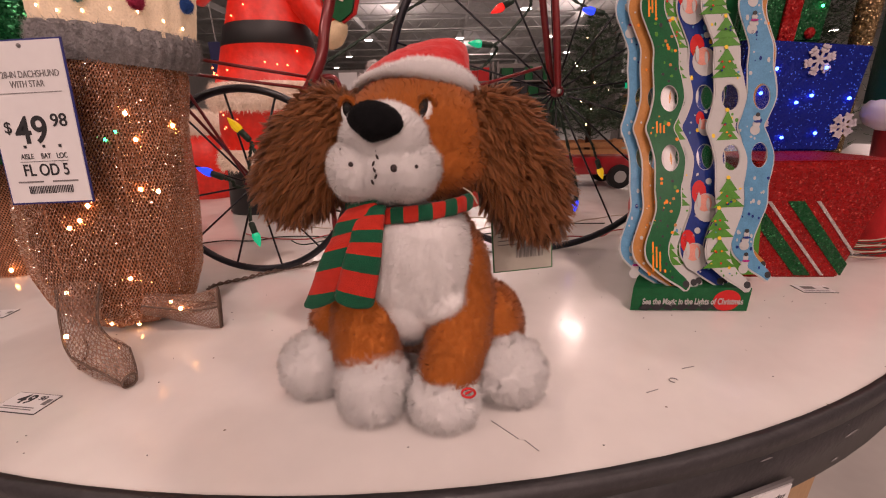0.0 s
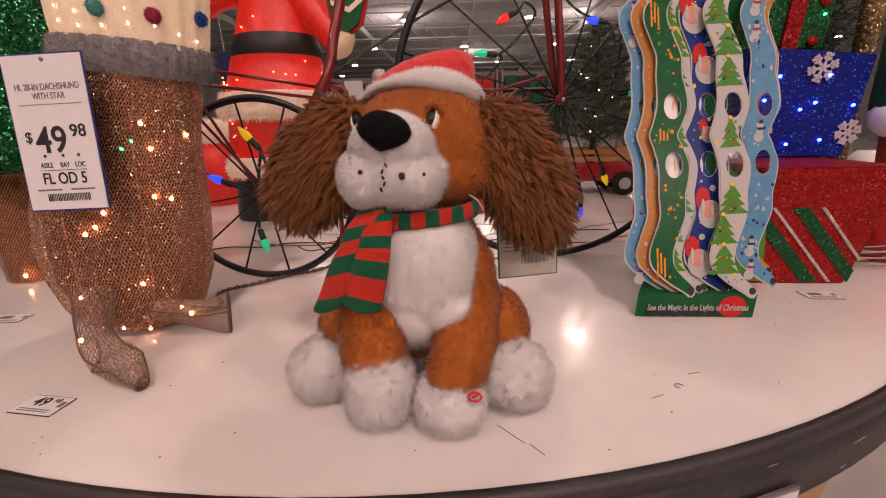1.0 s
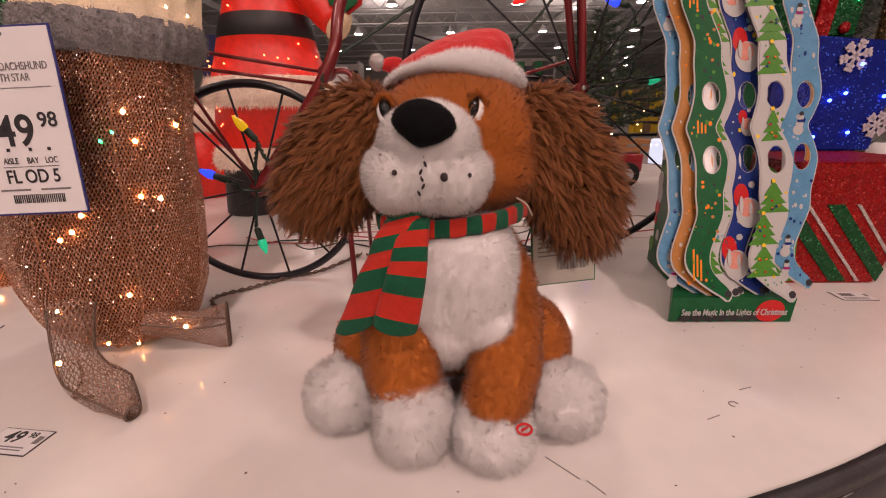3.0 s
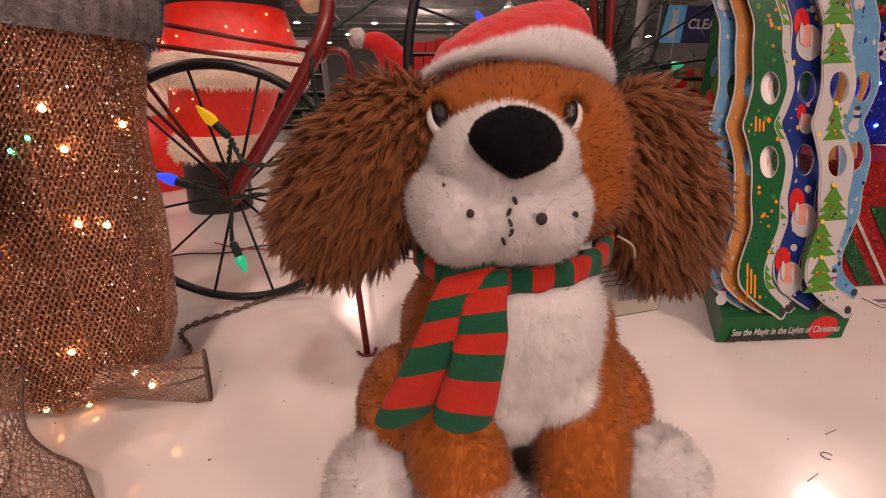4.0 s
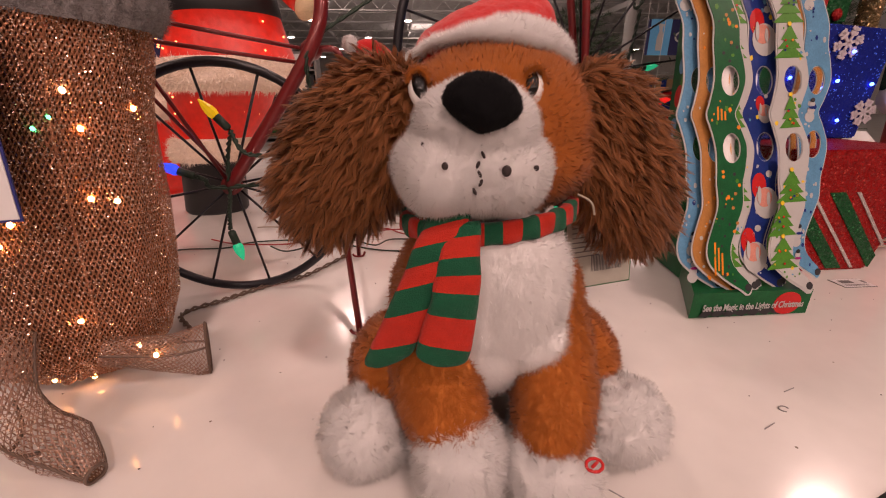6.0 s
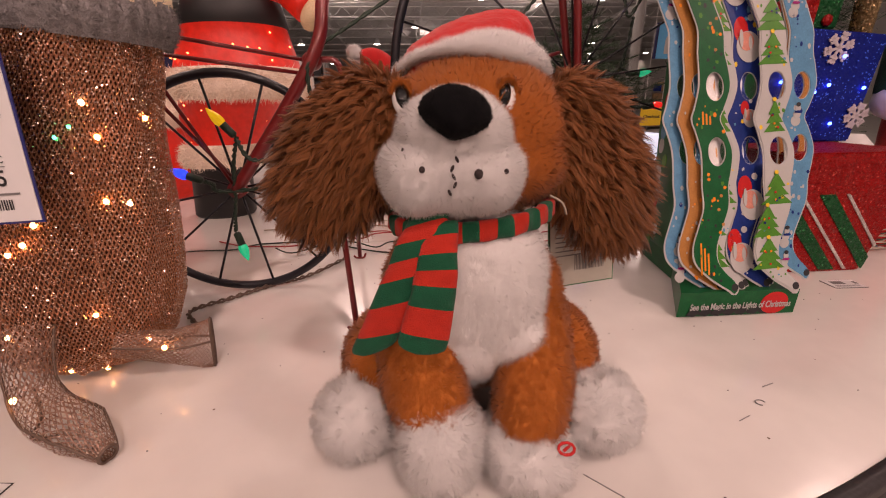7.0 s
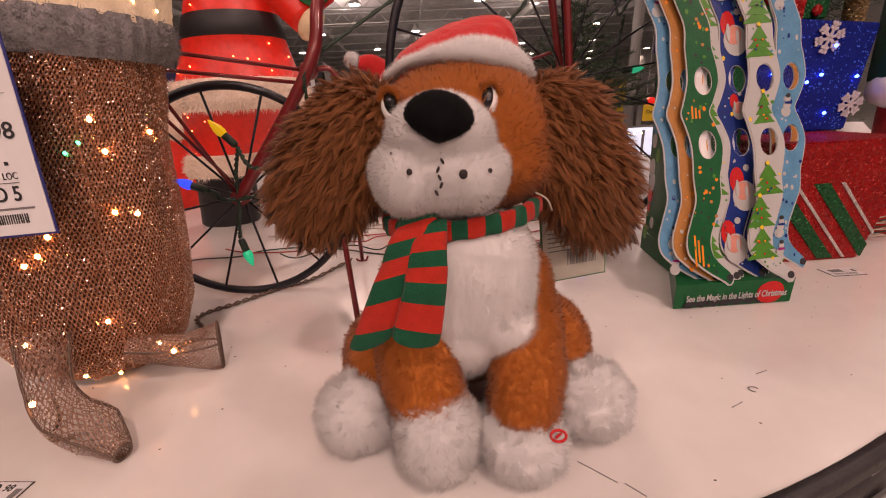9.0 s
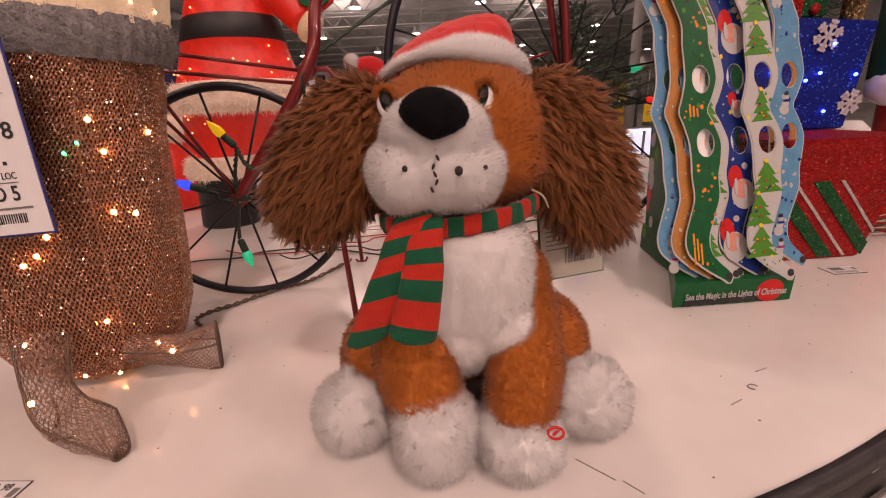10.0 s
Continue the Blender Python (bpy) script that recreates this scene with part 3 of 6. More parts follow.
rnd = random.Random(5)
for k in range(46):
    p, u = on_edge(-0.55 + 0.62 * rnd.random() + 0.02, 0.0045)
    z = rnd.choice((-0.013, -0.013, rnd.uniform(-0.055, -0.015)))
    w, h = rnd.uniform(0.003, 0.02), rnd.uniform(0.0004, 0.0014)
    ol = [(-w / 2, 0), (-w / 4, h * rnd.uniform(0.2, 1)), (w / 4, h), (w / 2, h * 0.3), (w / 3, -h * 0.5), (-w / 4, -h * 0.4)]
    part("scuff", plate(ol, 0.0004, plane_at((p.x, p.y, z), u, (u * rnd.uniform(-0.4, 0.4) if k % 3 else u * 1.5) + Vector((0, 0, 1)))), M["scuff"], table, "pale scuff", smooth=False)

# shelf label on the edge
p, u = on_edge(-0.017, 0.006)
label_tag = thing("shelf_label", (p.x, p.y, -0.085), "white shelf price label in a clear holder on the table edge", "label")
F0 = plane_at((p.x, p.y, -0.066), u, (0, 0, 1))
part("holder", plate([(-0.04, -0.022), (0.04, -0.022), (0.04, 0.022), (-0.04, 0.022)], 0.002, F0), M["ink_grey"], label_tag, smooth=False)
part("card", plate([(-0.038, -0.021), (0.038, -0.021), (0.038, 0.019), (-0.038, 0.019)], 0.001, F0 @ pose(0, 0, 0.0016)), M["paper"], label_tag, smooth=False)
lettering("98", 0.014, F0 @ pose(-0.004, 0.004, 0.0022), M["ink"], label_tag, "price_figure", bold=0.0003)
lettering("Everyday\nLow\nPrice", 0.0068, F0 @ pose(0.022, 0.004, 0.0022), M["ink"], label_tag, "wording")
for k in range(3):
    part("print_bar", plate([(-0.03, 0), (0.03 - 0.008 * k, 0), (0.03 - 0.008 * k, 0.0015), (-0.03, 0.0015)], 0.0002, F0 @ pose(0, -0.011 - 0.003 * k, 0.0022)), M["ink"], label_tag, smooth=False)

# fine scratches and crumbs on the top
for k, (x, y, a, n) in enumerate(((-0.062, 0.372, 20, 1), (-0.175, 0.335, -45, 2), (-0.16, 0.322, -50, 1), (-0.02, 0.40, 15, 1))):
    solo("scratch", box((x, y, 0.0004), (0.011 * n, 0.0005, 0.0004), rot=(0, 0, a)), M["scuff"], "fine grey scratch on the white table top", "scratch", "scratches", smooth=False)
crumb = tube([(-0.040 + 0.0032 * math.cos(q), 0.384 + 0.0026 * math.sin(q), 0.0005) for q in (0.5 * i for i in range(10))], 0.0004, 5)
solo("hair_curl", crumb, M["scuff"], "tiny dark curl of fibre on the table top", "fibre")
rnd = random.Random(11)
crumbs = bmesh.new()
for k in range(90):
    x, y = rnd.uniform(-0.6, 0.2), rnd.uniform(0.31, 0.75)
    ell((x, y, 0.0004), (rnd.uniform(0.0003, 0.0009), rnd.uniform(0.0003, 0.0006), 0.0004), sub=1, bm=crumbs)
solo("crumbs", crumbs, M["ink_grey"], "scattered dark specks of dust on the white top", "dust", kind="stuff")


# ---- the plush dog ----
DX = -0.236
dog = thing("plush_dog", (DX, 0.40, 0.0), "ginger and white plush dog with shaggy brown ears, sitting upright", "stuffed toy")


def swollen(c, r, e=1.0, rot=(0, 0, 0), sub=4, bm=None):
    """An ellipsoid; e below 1 squares it off like a stuffed cushion."""
    bm = bm or bmesh.new()
    m = pose(*c, *rot) @ Matrix.Diagonal((*r, 1))
    for v in bmesh.ops.create_icosphere(bm, subdivisions=sub, radius=1.0)["verts"]:
        v.co = m @ Vector([math.copysign(abs(k) ** e, k) for k in v.co])
    return bm


def stuffed(bm, voxel=0.0016, rounds=6, tuft=0.0007):
    """Melts overlapping forms into one soft skin with uneven stuffing and tufted pile."""
    me = bpy.data.meshes.new("form")
    bm.to_mesh(me)
    bm.free()
    ob = new("form", me)
    r = ob.modifiers.new("melt", "REMESH")
    r.mode, r.voxel_size = "VOXEL", voxel
    sm = ob.modifiers.new("soften", "SMOOTH")
    sm.iterations, sm.factor = rounds, 0.5
    got = bpy.data.meshes.new_from_object(ob.evaluated_get(bpy.context.evaluated_depsgraph_get()))
    bpy.data.objects.remove(ob)
    bpy.data.meshes.remove(me)
    out = bmesh.new()
    out.from_mesh(got)
    bpy.data.meshes.remove(got)
    out.normal_update()
    for v in out.verts:
        p = v.co
        v.co = p + v.normal * (tuft * noise.noise(p * 210) + 0.6 * tuft * noise.noise(p * 430) + 1.5 * tuft * noise.noise(p * 55))
    return out


def limb(pts, rad, bm):
    path = smooth_path(pts, 5)
    k = len(rad) - 1
    for i, p in enumerate(path):
        f = i / 5
        j = min(int(f), k - 1)
        r = rad[j] + (rad[j + 1] - rad[j]) * (f - j)
        swollen(p, (r, r, r), sub=3, bm=bm)
    return bm


bm = swollen((DX, 0.426, 0.072), (0.058, 0.045, 0.066))
swollen((DX, 0.424, 0.110), (0.043, 0.036, 0.036), bm=bm)
plush("body", stuffed(bm, 0.002), M["fur"], dog, 30000, 0.0034, 0.00030, label="ginger plush", comb=(0, -0.1, -0.6), wild=0.42, soft=0.92)
for c in ((-0.178, 0.412, 0.036), (-0.294, 0.412, 0.036)):
    plush("haunch", stuffed(swollen(c, (0.026, 0.037, 0.033)), 0.002), M["fur"], dog, 14000, 0.0034, 0.00030, comb=(0, -0.2, -0.3), wild=0.42, soft=0.92)
for s, pts in ((-1, ((-0.266, 0.408, 0.092), (-0.271, 0.393, 0.066), (-0.268, 0.372, 0.047), (-0.263, 0.356, 0.033))),
               (1, ((-0.203, 0.408, 0.092), (-0.200, 0.398, 0.062), (-0.205, 0.374, 0.041), (-0.212, 0.356, 0.029)))):
    plush("front_leg", stuffed(limb(pts, (0.021, 0.0245, 0.0235, 0.0195), bmesh.new()), 0.002, 10), M["fur"], dog, 22000, 0.0034, 0.00030, comb=(0, -0.1, -0.7), wild=0.42, soft=0.92)
# white chest and belly panel, with a longer fringe at its lower edge
bm = swollen((-0.2345, 0.404, 0.092), (0.0400, 0.036, 0.0465), 0.72)
swollen((-0.2155, 0.393, 0.0670), (0.0210, 0.0255, 0.0180), 0.85, bm=bm)
swollen((-0.243, 0.392, 0.060), (0.026, 0.024, 0.026), bm=bm)
chest = stuffed(bm, 0.0018, 10, 0.0005)
plush("chest", chest, M["white_fur"], dog, 60000, 0.0040, 0.00022, label="white plush chest", comb=(0.05, -0.1, -0.7), wild=0.5, soft=0.93)
for c, r in (((-0.262, 0.351, 0.0240), (0.0218, 0.0215, 0.0235)), ((-0.215, 0.351, 0.0165), (0.0232, 0.0260, 0.0163)),
             ((-0.309, 0.378, 0.0225), (0.0220, 0.0225, 0.0218)), ((-0.167, 0.368, 0.0228), (0.0228, 0.0230, 0.0220))):
    plush("paw", stuffed(swollen(c, r, 0.93), 0.0016, 4, 0.0016), M["white_fur"], dog, 38000, 0.0052, 0.00022, label="white plush paw", wild=0.6, comb=(0, -0.1, -0.2), soft=0.92, clump=0.004)
# stitched mark on one paw
st = tube([(-0.1985 + 0.0042 * math.cos(q), 0.3345 + 0.0024 * math.sin(q), 0.0295 + 0.0016 * math.sin(q)) for q in (0.63 * i for i in range(10))], 0.0008, 6, True)
tube(((-0.2005, 0.333, 0.0300), (-0.1965, 0.3355, 0.0302)), 0.0008, 6, bm=st)
part("stitched_mark", st, M["red_felt"], dog, "red stitched press mark")

HC = Vector((-0.2325, 0.428, 0.178))
bm = swollen(HC, (0.0530, 0.047, 0.0425), 0.96)
swollen(HC + Vector((0.002, -0.008, -0.016)), (0.0520, 0.040, 0.0280), bm=bm)
plush("head", stuffed(bm, 0.0019, 8), M["fur"], dog, 60000, 0.0032, 0.00028, label="ginger plush head", comb=(0, 0.35, 0.35), wild=0.45, soft=0.92)
FX = -0.2495
bm = swollen((FX, 0.392, 0.163), (0.0375, 0.031, 0.0235))
for s in (-1, 1):
    swollen((FX + 0.0145 * s - 0.001, 0.384, 0.1605), (0.0195, 0.0230, 0.0192), bm=bm)
swollen((FX + 0.001, 0.390, 0.180), (0.0285, 0.027, 0.0215), bm=bm)
swollen((FX + 0.017, 0.394, 0.180), (0.0130, 0.017, 0.0170), bm=bm)
muzzle = plush("muzzle", stuffed(bm, 0.0015, 7, 0.0007), M["white_fur"], dog, 70000, 0.0030, 0.00022, label="white plush muzzle", comb=(0, 0.1, -0.45), wild=0.55, soft=0.93)
nose = ell((0, 0, 0), (0.0158, 0.0085, 0.0098), sub=4)
for v in nose.verts:
    k = max(0.0, -v.co.z) / 0.0098
    v.co.x *= 1 - 0.62 * k * k
    v.co.z -= 0.0030 * k
    v.co.y += 0.0030 * (v.co.x / 0.0158) ** 2
    v.co += v.co.normalized() * 0.0004 * noise.noise(v.co * 300)
bmesh.ops.transform(nose, matrix=pose(FX - 0.001, 0.3620, 0.1925, -24, 9, 0), verts=nose.verts)
nose_me = as_mesh("nose", nose, M["velvet"])
part("nose", strands(nose_me, 5000, 0.0010, 0.00018, wild=0.5, soft=0.85), None, dog, "black velour nose")
for s, c in ((-1, Vector((-0.2740, 0.3985, 0.1970))), (1, Vector((-0.2225, 0.3890, 0.1970)))):
    eye = part("eye", ell(c, (0.0046, 0.0042, 0.0080), (-22, 16 * s, 14 * s), 3), M["eye_white"], dog, "white and black plastic eye")
    part("pupil", ell(c + Vector((-0.0012 * s - 0.0006, -0.0010, 0.0012)), (0.0036, 0.0040, 0.0068), (-22, 14 * s, 14 * s), 3), M["gloss_black"], eye)
    brow = tube(smooth_path([c + Vector((0.0054 * math.cos(q), -0.0012 + 0.0012 * math.cos(q) ** 2, 0.0088 * math.sin(q))) for q in (0.35 + 0.40 * i for i in range(7))], 4), 0.0011, 6)
    plush("eyelid", brow, M["fur"], eye, 700, 0.0022, 0.00028, wild=0.5, soft=0.85)


# mouth stitches and whisker dots on the muzzle's front
def muzzle_front(x, z):
    """How far forward the muzzle's skin stands there."""
    y = 0.40
    for cx, cy, cz, rx, ry, rz in ((FX, 0.392, 0.163, 0.0375, 0.031, 0.0235), (FX - 0.0155, 0.384, 0.1605, 0.0195, 0.0230, 0.0192), (FX + 0.0135, 0.384, 0.1605, 0.0195, 0.0230, 0.0192)):
        k = 1 - ((x - cx) / rx) ** 2 - ((z - cz) / rz) ** 2
        if k > 0:
            y = min(y, cy - ry * math.sqrt(k))
    return y


for k in range(6):
    z = 0.1755 - 0.0036 * k
    x = FX - 0.0015 + 0.0011 * math.sin(2.1 * k) - 0.0004 * k
    part("mouth_stitch", ell((x, muzzle_front(x, z) - 0.0014, z), (0.0007, 0.0014, 0.0017), (0, 24 * (-1) ** k, 0), 2), M["thread"], muzzle, "dark stitch")
for dx, z, r in ((-0.0165, 0.1680, 0.0014), (0.0085, 0.1655, 0.0021), (0.0215, 0.1660, 0.0011), (-0.0245, 0.1755, 0.0009)):
    part("whisker_dot", ell((FX + dx, muzzle_front(FX + dx, z) - 0.0016, z), (r, 0.0016, r * 1.15), sub=2), M["thread"], muzzle, "black whisker dot")
part("tag_loop", tube(smooth_path(((-0.200, 0.381, 0.150), (-0.195, 0.377, 0.147), (-0.191, 0.380, 0.140)), 6), 0.0006, 5), M["cable_white"], dog, "clear plastic tag loop")


def locks(me, count, each, length, width, comb, wave=0.25, fan=0.0024):
    """Shaggy pile: fibres gathered into wavy pointed locks, as real geometry."""
    me.calc_loop_triangles()
    nt = len(me.loop_triangles)
    tri = np.empty(nt * 3, np.int32)
    me.loop_triangles.foreach_get("vertices", tri)
    tri = tri.reshape(-1, 3)
    co = np.empty(len(me.vertices) * 3)
    me.vertices.foreach_get("co", co)
    co = co.reshape(-1, 3)
    no = np.empty(len(me.vertices) * 3)
    me.vertex_normals.foreach_get("vector", no)
    no = no.reshape(-1, 3)
    A, B, C = co[tri[:, 0]], co[tri[:, 1]], co[tri[:, 2]]
    area = np.linalg.norm(np.cross(B - A, C - A), axis=1)
    pick = RNG.choice(nt, count, p=area / area.sum())
    w = RNG.dirichlet((1, 1, 1), count)
    P = w[:, :1] * A[pick] + w[:, 1:2] * B[pick] + w[:, 2:] * C[pick]
    N = no[tri[pick, 0]]
    lie = np.array(comb) - 0.75 * N * (N @ np.array(comb))[:, None]
    D = 0.72 * N + lie + 0.24 * RNG.normal(size=(count, 3))
    D /= np.linalg.norm(D, axis=1)[:, None]
    L = length * (0.55 + 0.75 * RNG.random(count))
    side = np.cross(D, N + 0.3 * RNG.normal(size=(count, 3)))
    side /= np.linalg.norm(side, axis=1)[:, None]
    ph = RNG.random(count) * 6.3
    idx = np.repeat(np.arange(count), each)
    n = len(idx)
    t1 = np.cross(N, RNG.normal(size=(count, 3)))
    t1 /= np.linalg.norm(t1, axis=1)[:, None]
    t2 = np.cross(N, t1)
    q, rad = RNG.random(n) * 6.3, fan * np.sqrt(RNG.random(n))
    off = (np.cos(q) * rad)[:, None] * t1[idx] + (np.sin(q) * rad)[:, None] * t2[idx]
    part_len = L[idx] * (0.72 + 0.34 * RNG.random(n))
    across = np.cross(D[idx], N[idx] + 0.5 * RNG.normal(size=(n, 3)))
    across /= np.linalg.norm(across, axis=1)[:, None]
    segs, rows = 4, []
    for s in range(segs + 1):
        f = s / segs
        c = P[idx] + D[idx] * (part_len * f)[:, None] + off * (1 - 0.72 * f ** 0.8)
        c += side[idx] * (wave * L[idx] * f * np.sin(ph[idx] + 3.2 * f) * 0.5)[:, None]
        c[:, 2] -= 0.22 * part_len * f * f
        wd = width * (1 - 0.45 * f)
        rows += [c - across * wd, c + across * wd] if s < segs else [c]
    per = 2 * segs + 1
    V = np.stack(rows, 1).reshape(-1, 3)
    base = np.arange(n)[:, None] * per
    T = []
    for s in range(segs - 1):
        a = 2 * s
        T += [base + np.array([[a, a + 1, a + 3]]), base + np.array([[a, a + 3, a + 2]])]
    a = 2 * (segs - 1)
    T.append(base + np.array([[a, a + 1, a + 2]]))
    T = np.concatenate(T)
    polys = [tuple(p.vertices) for p in me.polygons]
    out = bpy.data.meshes.new(me.name)
    out.from_pydata(np.concatenate([co, V]).tolist(), [], polys + (T + len(co)).tolist())
    for m in (me.materials[0], PILE[me.materials[0].name]):
        out.materials.append(m)
    out.polygons.foreach_set("material_index", [0] * len(polys) + [1] * len(T))
    out.polygons.foreach_set("use_smooth", [True] * (len(polys) + len(T)))
    SN = 0.9 * N[idx] + 0.40 * off / fan + 0.12 * RNG.normal(size=(n, 3))
    SN /= np.linalg.norm(SN, axis=1)[:, None]
    out.normals_split_custom_set_from_vertices(np.concatenate([no, np.repeat(SN, per, axis=0)]).tolist())
    return out


def ear(root, tip, half, thick, turn):
    root, tip = Vector(root), Vector(tip)
    mid, ax = (root + tip) / 2, (tip - root).normalized()
    bm = swollen((0, 0, 0), (half, thick, (tip - root).length / 2), 0.92)
    rot = Vector((0, 0, -1)).rotation_difference(ax).to_matrix().to_4x4()
    bmesh.ops.transform(bm, matrix=Matrix.Translation(mid) @ pose(0, 0, 0, 0, 0, turn) @ rot, verts=bm.verts)
    bm = stuffed(bm, 0.0022, 4, 0.0012)
    bmesh.ops.recalc_face_normals(bm, faces=bm.faces)
    part("ear", locks(as_mesh("ear", bm, M["shag"]), 2300, 24, 0.0120, 0.00019, tuple(ax * 0.60), fan=0.0030), None, dog, "long shaggy brown ear")


ear((-0.276, 0.424, 0.206), (-0.339, 0.412, 0.130), 0.0310, 0.0140, -14)
ear((-0.189, 0.424, 0.207), (-0.134, 0.414, 0.110), 0.0300, 0.0140, 14)

# hat
HX = HC.x - 0.002
hat = part("hat", stuffed(lathe([(0.204, HX, 0.447, 0.0415, 0.034), (0.218, HX + 0.001, 0.447, 0.0415, 0.034), (0.228, HX + 0.004, 0.449, 0.0375, 0.031), (0.237, HX + 0.011, 0.452, 0.0300, 0.025), (0.2435, HX + 0.018, 0.454, 0.0200, 0.017), (0.2470, HX + 0.022, 0.455, 0.0100, 0.009)], 40), 0.0016, 8, 0.0006), M["red_felt"], dog, "red felt hat with white trim")
arc, rad = [], []
for i in range(21):
    q = math.pi * (1.03 - 1.06 * i / 20)
    arc.append((HX + 0.0425 * math.cos(q), 0.445 - 0.0335 * math.sin(q), 0.2065 + 0.0165 * math.sin(q) - 0.002 * math.cos(q)))
    rad.append(0.0018 + 0.0058 * max(0.0, min(1.0, (i - 7) / 5)) * (1.0 if i < 17 else 0.85))
brim = tube(arc, rad, 16)
for v in brim.verts:
    v.co += Vector((0, -0.0008, 0.0012)) * noise.noise(v.co * 180)
plush("brim", brim, M["white_fur"], hat, 24000, 0.0032, 0.00022, label="white plush hat trim", wild=0.5, soft=0.93)


# scarf: striped bands with thickness
def scarf_band(pts, width, n_stripes, name, grow=1.0):
    """A knitted band along pts (centre, width direction), cut into stripes of red and green."""
    cs = smooth_path([p for p, _ in pts], 16)
    ws = smooth_path([w for _, w in pts], 16)
    bm = bmesh.new()
    rows = []
    k = len(cs) - 1
    for i, (c, w) in enumerate(zip(cs, ws)):
        t = (cs[min(i + 1, k)] - cs[max(i - 1, 0)]).normalized()
        w = w.normalized()
        nrm = t.cross(w).normalized()
        end = 1.0 if grow == 1.0 else math.sqrt(max(0.05, 1 - max(0.0, (i / k - 0.93) / 0.075) ** 2))
        wd = width * (1 + (grow - 1) * i / k) * end
        row = []
        for j in range(16):
            q = 2 * math.pi * j / 16
            x, y = math.cos(q), math.sin(q)
            row.append(bm.verts.new(c + w * wd / 2 * math.copysign(abs(x) ** 0.55, x) + nrm * (0.0036 * math.copysign(abs(y) ** 0.7, y) + 0.0010 * noise.noise(Vector(c) * 160) + 0.0012 * x * math.sin(0.35 * i))))
        rows.append(row)
    for i in range(k):
        for j in range(16):
            f = bm.faces.new((rows[i][j], rows[i][(j + 1) % 16], rows[i + 1][(j + 1) % 16], rows[i + 1][j]))
            f.material_index = int((i + 0.5) / k * n_stripes) % 2
    bm.faces.new(rows[0][::-1])
    bm.faces.new(rows[-1]).material_index = int((n_stripes - 0.5)) % 2
    bmesh.ops.recalc_face_normals(bm, faces=bm.faces)
    return bm


scarf = thing("scarf", (DX - 0.03, 0.36, 0.09), "red and green striped knitted scarf round the plush dog's neck", "scarf")
neck = []
for i in range(15):
    q = math.radians(-210 + 225 * i / 14)
    neck.append(((DX + 0.046 * math.cos(q), 0.417 + 0.042 * math.sin(q), 0.1345 + 0.004 * math.cos(q)), (0.0, 0.15, 1)))
part("neck_band", scarf_band(neck, 0.011, 21, "neck_band"), [M["green_knit"], M["red_knit"]], scarf)
part("tail", scarf_band([((-0.262, 0.376, 0.144), (1, -0.1, 0.25)), ((-0.270, 0.367, 0.130), (1, -0.12, 0.25)), ((-0.280, 0.361, 0.110), (1, -0.15, 0.28)), ((-0.295, 0.360, 0.0775), (1, -0.15, 0.22))], 0.0225, 6.9, "tail", 1.08), [M["green_knit"], M["red_knit"]], scarf, "hanging striped end")
part("tail", scarf_band([((-0.257, 0.372, 0.140), (1, 0, 0.1)), ((-0.260, 0.362, 0.125), (1, 0.1, 0)), ((-0.263, 0.355, 0.109), (1, 0.12, -0.25)), ((-0.2700, 0.351, 0.082), (1, 0.12, -0.32))], 0.0165, 6.9, "tail", 1.55), [M["green_knit"], M["red_knit"]], scarf, "hanging striped end")

# hang tag under one ear
tag = thing("hang_tag", (DX + 0.075, 0.44, 0.075), "pale green cardboard hang tag with barcode on the plush dog", "tag")
TF = plane_at((DX + 0.088, 0.450, 0.096), (1, 0.1, 0.06), (-0.06, 0.05, 1))
part("back", plate([(-0.026, -0.03), (0.026, -0.03), (0.026, 0.03), (-0.026, 0.03)], 0.0012, TF), M["tag_green"], tag, "green card", smooth=False)
part("card", plate([(-0.0248, -0.0288), (0.0248, -0.0288), (0.0248, 0.0288), (-0.0248, 0.0288)], 0.0006, TF @ pose(0, 0, 0.001)), M["tag_paper"], tag, smooth=False)
rnd = random.Random(3)
for k in range(20):
    u = -0.006 + 0.0012 * k
    part("barcode_bar", plate([(u, -0.018), (u + rnd.choice((0.0004, 0.0007)), -0.018), (u + 0.0006, -0.006), (u, -0.006)], 0.0002, TF @ pose(0, 0, 0.0015)), M["ink_grey"], tag, smooth=False)
for k in range(9):
    part("print_bar", plate([(-0.021, 0.022 - 0.0035 * k), (0.008 - 0.004 * (k % 3), 0.022 - 0.0035 * k), (0.008 - 0.004 * (k % 3), 0.0228 - 0.0035 * k), (-0.021, 0.0228 - 0.0035 * k)], 0.0002, TF @ pose(0, 0, 0.0015)), M["ink_grey"], tag, smooth=False)


# ---- the wire-mesh dachshund ----
BODY = [(0.014, -0.522, 0.462, 0.034, 0.030), (0.018, -0.522, 0.462, 0.052, 0.046), (0.036, -0.521, 0.462, 0.071, 0.063), (0.066, -0.518, 0.463, 0.081, 0.072), (0.100, -0.515, 0.464, 0.083, 0.075),
        (0.130, -0.510, 0.465, 0.081, 0.074), (0.160, -0.503, 0.466, 0.076, 0.071), (0.190, -0.495, 0.467, 0.070, 0.067), (0.220, -0.481, 0.468, 0.063, 0.062), (0.245, -0.473, 0.468, 0.057, 0.056)]
BODY = [(0.193 + (z - 0.193) * 1.05, -0.2088 + (cx + 0.2088) * 1.05, 0.488, rx * 0.93, ry * 0.66) for z, cx, cy, rx, ry in BODY]


